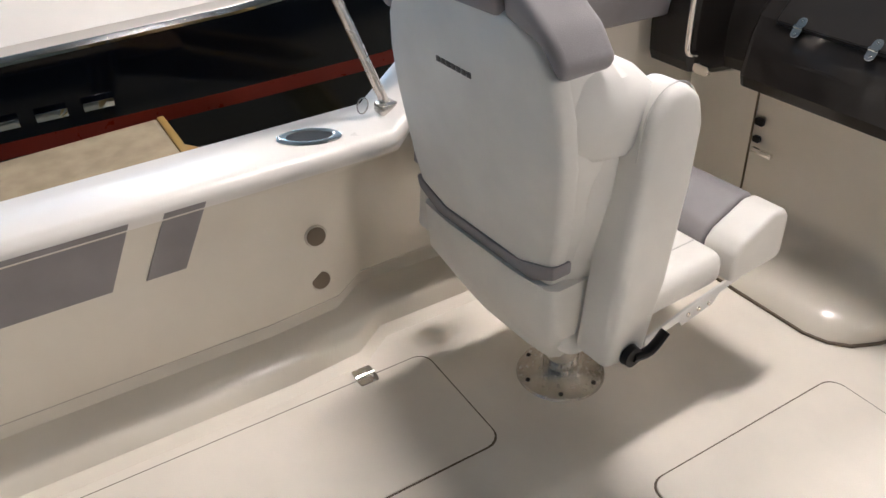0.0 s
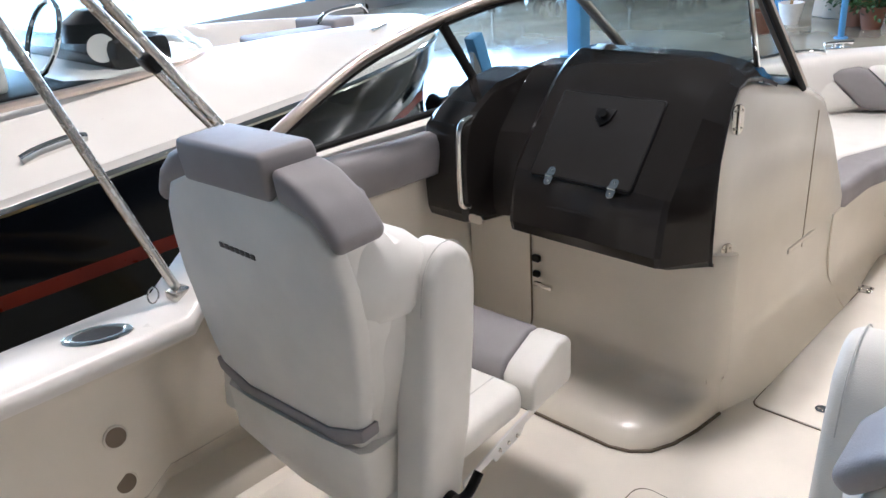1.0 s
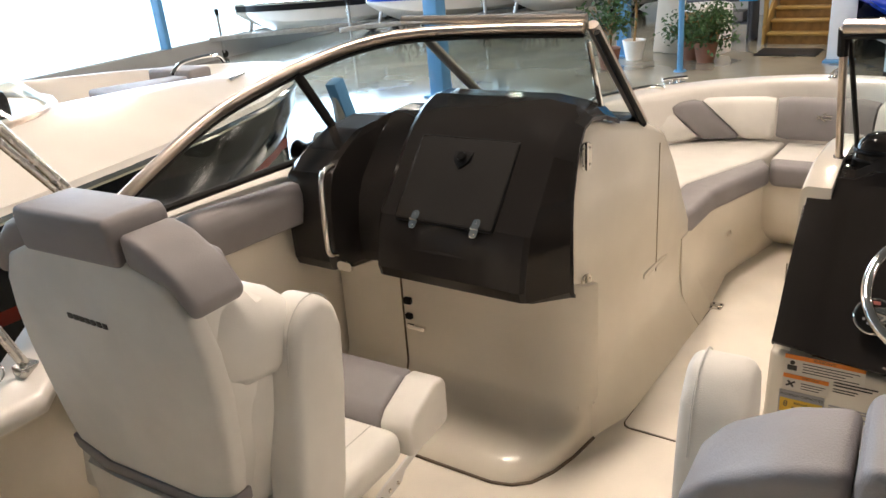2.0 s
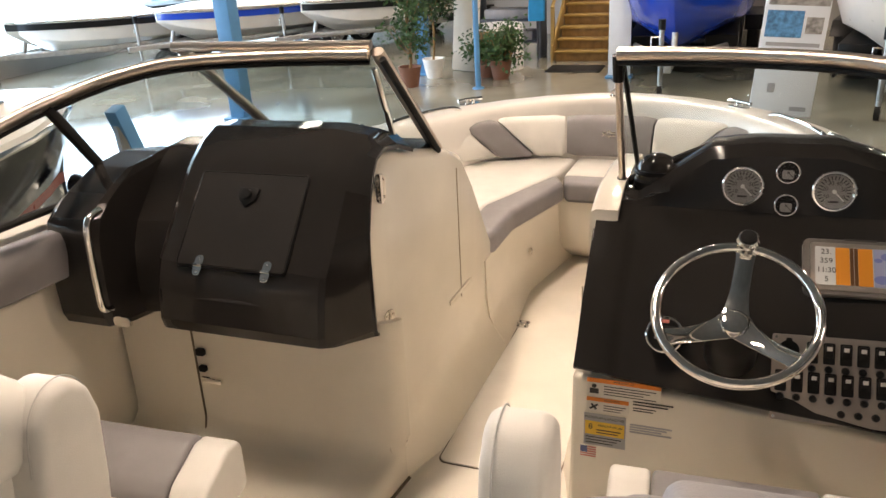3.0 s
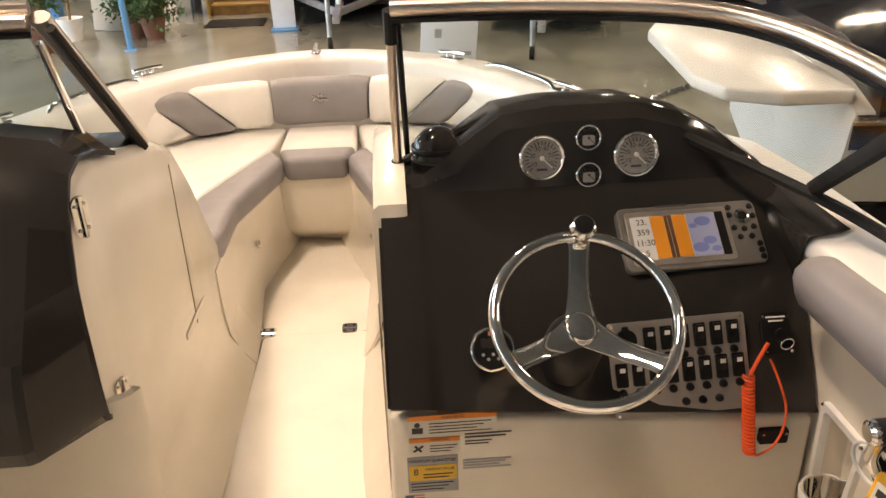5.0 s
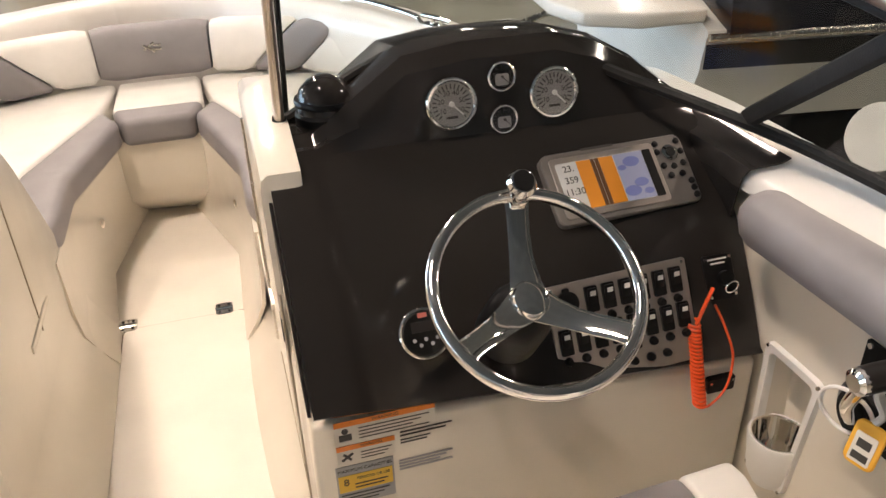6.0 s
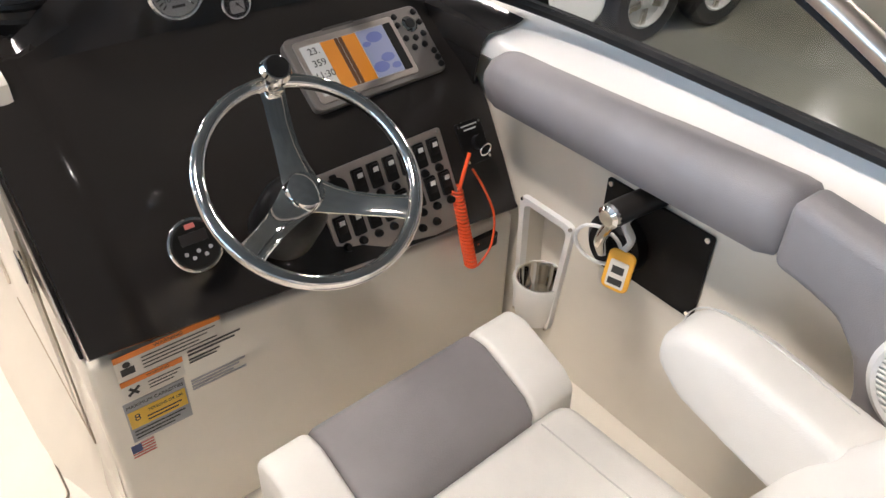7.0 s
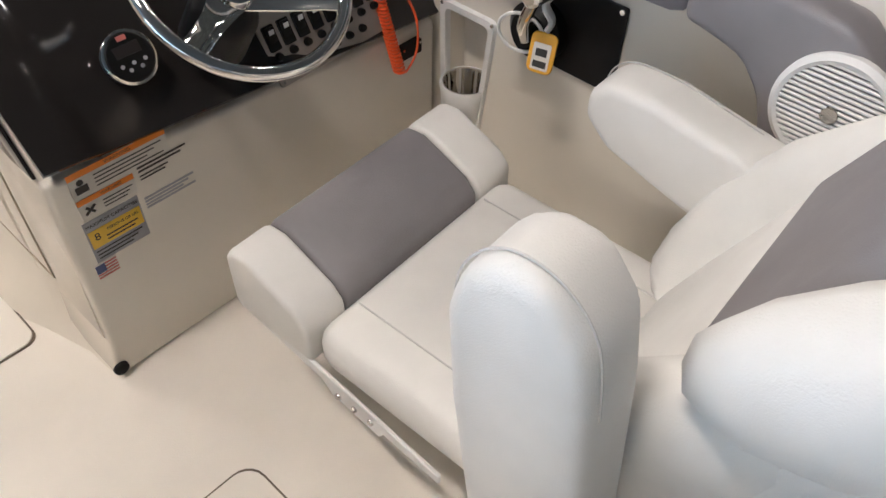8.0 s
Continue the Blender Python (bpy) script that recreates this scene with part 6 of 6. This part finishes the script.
def far_things():
    ficus(-4.57, 10.5, 1.45, 0.38, 900, 3, SOIL)
    ficus(-4.45, 11.3, 2.3, 0.5, 1300, 4, WHITE)
    ficus(-3.2, 11.2, 0.55, 0.42, 900, 5, SOIL)
    ficus(-3.5, 11.4, 0.6, 0.42, 900, 7, SOIL)
    for x, y, w in ((-6.3, 8.1, 0.25), (-4.75, 11.6, 0.2), (2.2, 17.4, 0.3)):
        c = thing("column", "square blue painted steel column", "column", "steel columns", kind="structure")
        part("shaft", box(x - w / 2, x + w / 2, y - w / 2, y + w / 2, GROUND, CEIL, 0.02), BLUEP, c)
        part("base", box(x - w * 0.8, x + w * 0.8, y - w * 0.8, y + w * 0.8, GROUND, GROUND + 0.03, 0.005), BLUEP, c)
    s = thing("pole", "thin blue painted pole on the showroom floor", "pole", at=pose(-3.35, 10.4, GROUND))
    part("shaft", tube([(0, 0, 0), (0, 0, 3.5)], 0.045, 12), BLUEP, s)
    part("foot", lathe([(0.1, 0), (0.09, 0.02)], None, 16), BLUEP, s)
    # yellow wooden stairs
    st = thing("staircase", "yellow pine staircase rising to an office", "stairs", at=pose(-2.17, 12.9, GROUND) @ Matrix.Diagonal((0.8, 1, 1, 1)))
    for k in range(12):
        part("tread", box(-0.62, 0.62, 0.26 * k, 0.26 * k + 0.29, 0.185 * (k + 1) - 0.04, 0.185 * (k + 1), 0.006), WOOD, st)
        part("riser", box(-0.60, 0.60, 0.26 * k + 0.03, 0.26 * k + 0.05, 0.185 * k, 0.185 * (k + 1) - 0.04, 0.003), OAK, st)
    for s_ in (-1, 1):
        part("stringer", prism([(-0.05, 0.0), (0.2, 0.0), (3.2, 2.15), (3.2, 2.5), (-0.05, 0.28)], "x", s_ * 0.64, s_ * 0.70, 0.005), WOOD, st)
        part("handrail", tube([(s_ * 0.67, 0.0, 0.95), (s_ * 0.67, 3.1, 3.1)], 0.04, 8), WOOD, st)
        for yy in (0.05, 1.0, 2.0):
            part("baluster", box(s_ * 0.67 - 0.04, s_ * 0.67 + 0.04, yy - 0.04, yy + 0.04, 0.7 * yy, 0.7 * yy + 0.95, 0.005), WOOD, st)
    solid("doormat", box(-2.6, -1.65, 11.8, 12.45, GROUND, GROUND + 0.015, 0.004), RUBBER, "black rubber mat before the stairs", "mat")
    pan = thing("banner_stand", "tall pale blue banner panel standing on the floor", "banner", at=pose(-1.26, 11.4, GROUND) @ Matrix.Diagonal((0.8, 1, 1, 1)))
    part("panel", box(-0.22, 0.22, -0.02, 0.02, 0.04, 2.5, 0.01), PAPER, pan)
    part("foot", box(-0.26, 0.26, -0.14, 0.14, 0.0, 0.04, 0.01), BLUEP, pan)
    # poster board of the boats ahead
    b = thing("poster_board", "leaning white display board with boat pictures", "sign", at=pose(1.09, 8.9, GROUND, 0, 4, 6) @ Matrix.Diagonal((0.87, 1, 0.87, 1)))
    part("board", box(-0.42, 0.42, -0.02, 0.02, 0.0, 2.05, 0.004), PAPER, b)
    part("picture", box(-0.38, 0.40, -0.026, -0.021, 1.55, 2.0, 0), PHOTO, b)
    part("picture", box(-0.38, 0.10, -0.026, -0.021, 1.12, 1.48, 0), PHOTOB, b)
    part("picture", box(0.14, 0.36, -0.026, -0.021, 1.18, 1.40, 0), PHOTO, b)
    part("headline", box(-0.34, 0.36, -0.026, -0.021, 1.0, 1.05, 0), LGREY, b)
    part("emblem", box(-0.22, -0.12, -0.026, -0.021, 0.35, 0.48, 0), LGREY, b)
    part("line", box(0.12, 0.34, -0.026, -0.021, 0.10, 0.16, 0), LGREY, b)
    # goods by the wall
    g = thing("storage_rack", "dark shelf rack with folded goods by the wall", "rack", at=pose(-3.6, 13.4, GROUND))
    for z in (0.3, 0.7, 1.1, 1.5, 1.9, 2.3):
        part("shelf", box(-0.6, 0.6, -0.25, 0.25, z, z + 0.04, 0.004), DUSK, g)
        part("folded_cloth", box(-0.5, 0.45, -0.2, 0.2, z + 0.04, z + 0.22, 0.03), BLUEP if z > 1 else GREY, g)
    for x in (-0.6, 0.6):
        part("upright", box(x - 0.02, x + 0.02, -0.25, 0.25, 0, 2.6, 0.004), DUSK, g)
    t = thing("hanging_towel", "bright blue tarp hanging beside the rack", "tarp", at=pose(-2.98, 12.8, GROUND))
    part("cloth", loft([[(-0.16 + 0.04 * math.sin(k), 0.03 * math.cos(2 * k), z), (0.0, 0.05, z), (0.16, 0.03 * math.sin(k), z), (0.14, -0.05, z), (-0.12, -0.05, z)] for k, z in ((0, 0.75), (1, 1.2), (2, 1.7), (3, 2.3), (4, 2.9))]), TARP, t)
    part("hook_bar", tube([(0, 0, 2.85), (0, 0.5, 2.95)], 0.02, 8), DUSK, t)
    part("stand", tube([(0, 0.1, 0), (0, 0.1, 2.9)], 0.02, 8), DUSK, t)
    w = thing("wicker_basket", "brown wicker basket on a white drum", "basket", at=pose(-3.5, 12.2, GROUND))
    part("drum", lathe([(0.42, 0), (0.42, 0.75), (0.40, 0.78)], None, 28), WHITE, w)
    part("basket", lathe([(0.30, 0.0), (0.36, 0.3), (0.33, 0.45), (0.28, 0.45)], pose(0, -0.30, 0.25, 0, 0, 0), 24), WICKER, w)
    for x, y, rx in ((-4.0, 11.9, 4), (-4.2, 12.0, 6)):
        u = thing("upright_board", "tall cream upholstered board leaning by the wall", "board", "leaning boards", at=pose(x, y, GROUND, -rx, 3, 0))
        part("board", box(-0.16, 0.16, -0.04, 0.04, 0.0, 2.4, 0.02), LABEL, u)
    solid("wall_office", box(-5.2, 3.0, 16.6, 16.8, GROUND, CEIL, 0), WALLP, "painted office wall behind the stairs", "wall", kind="structure")


far_things()

lean = Matrix.Rotation(radians(2.0), 4, "X")
for ob in [o for o in scene.objects if o not in LEVEL and o.parent is None]:
    ob.matrix_basis = lean @ ob.matrix_basis
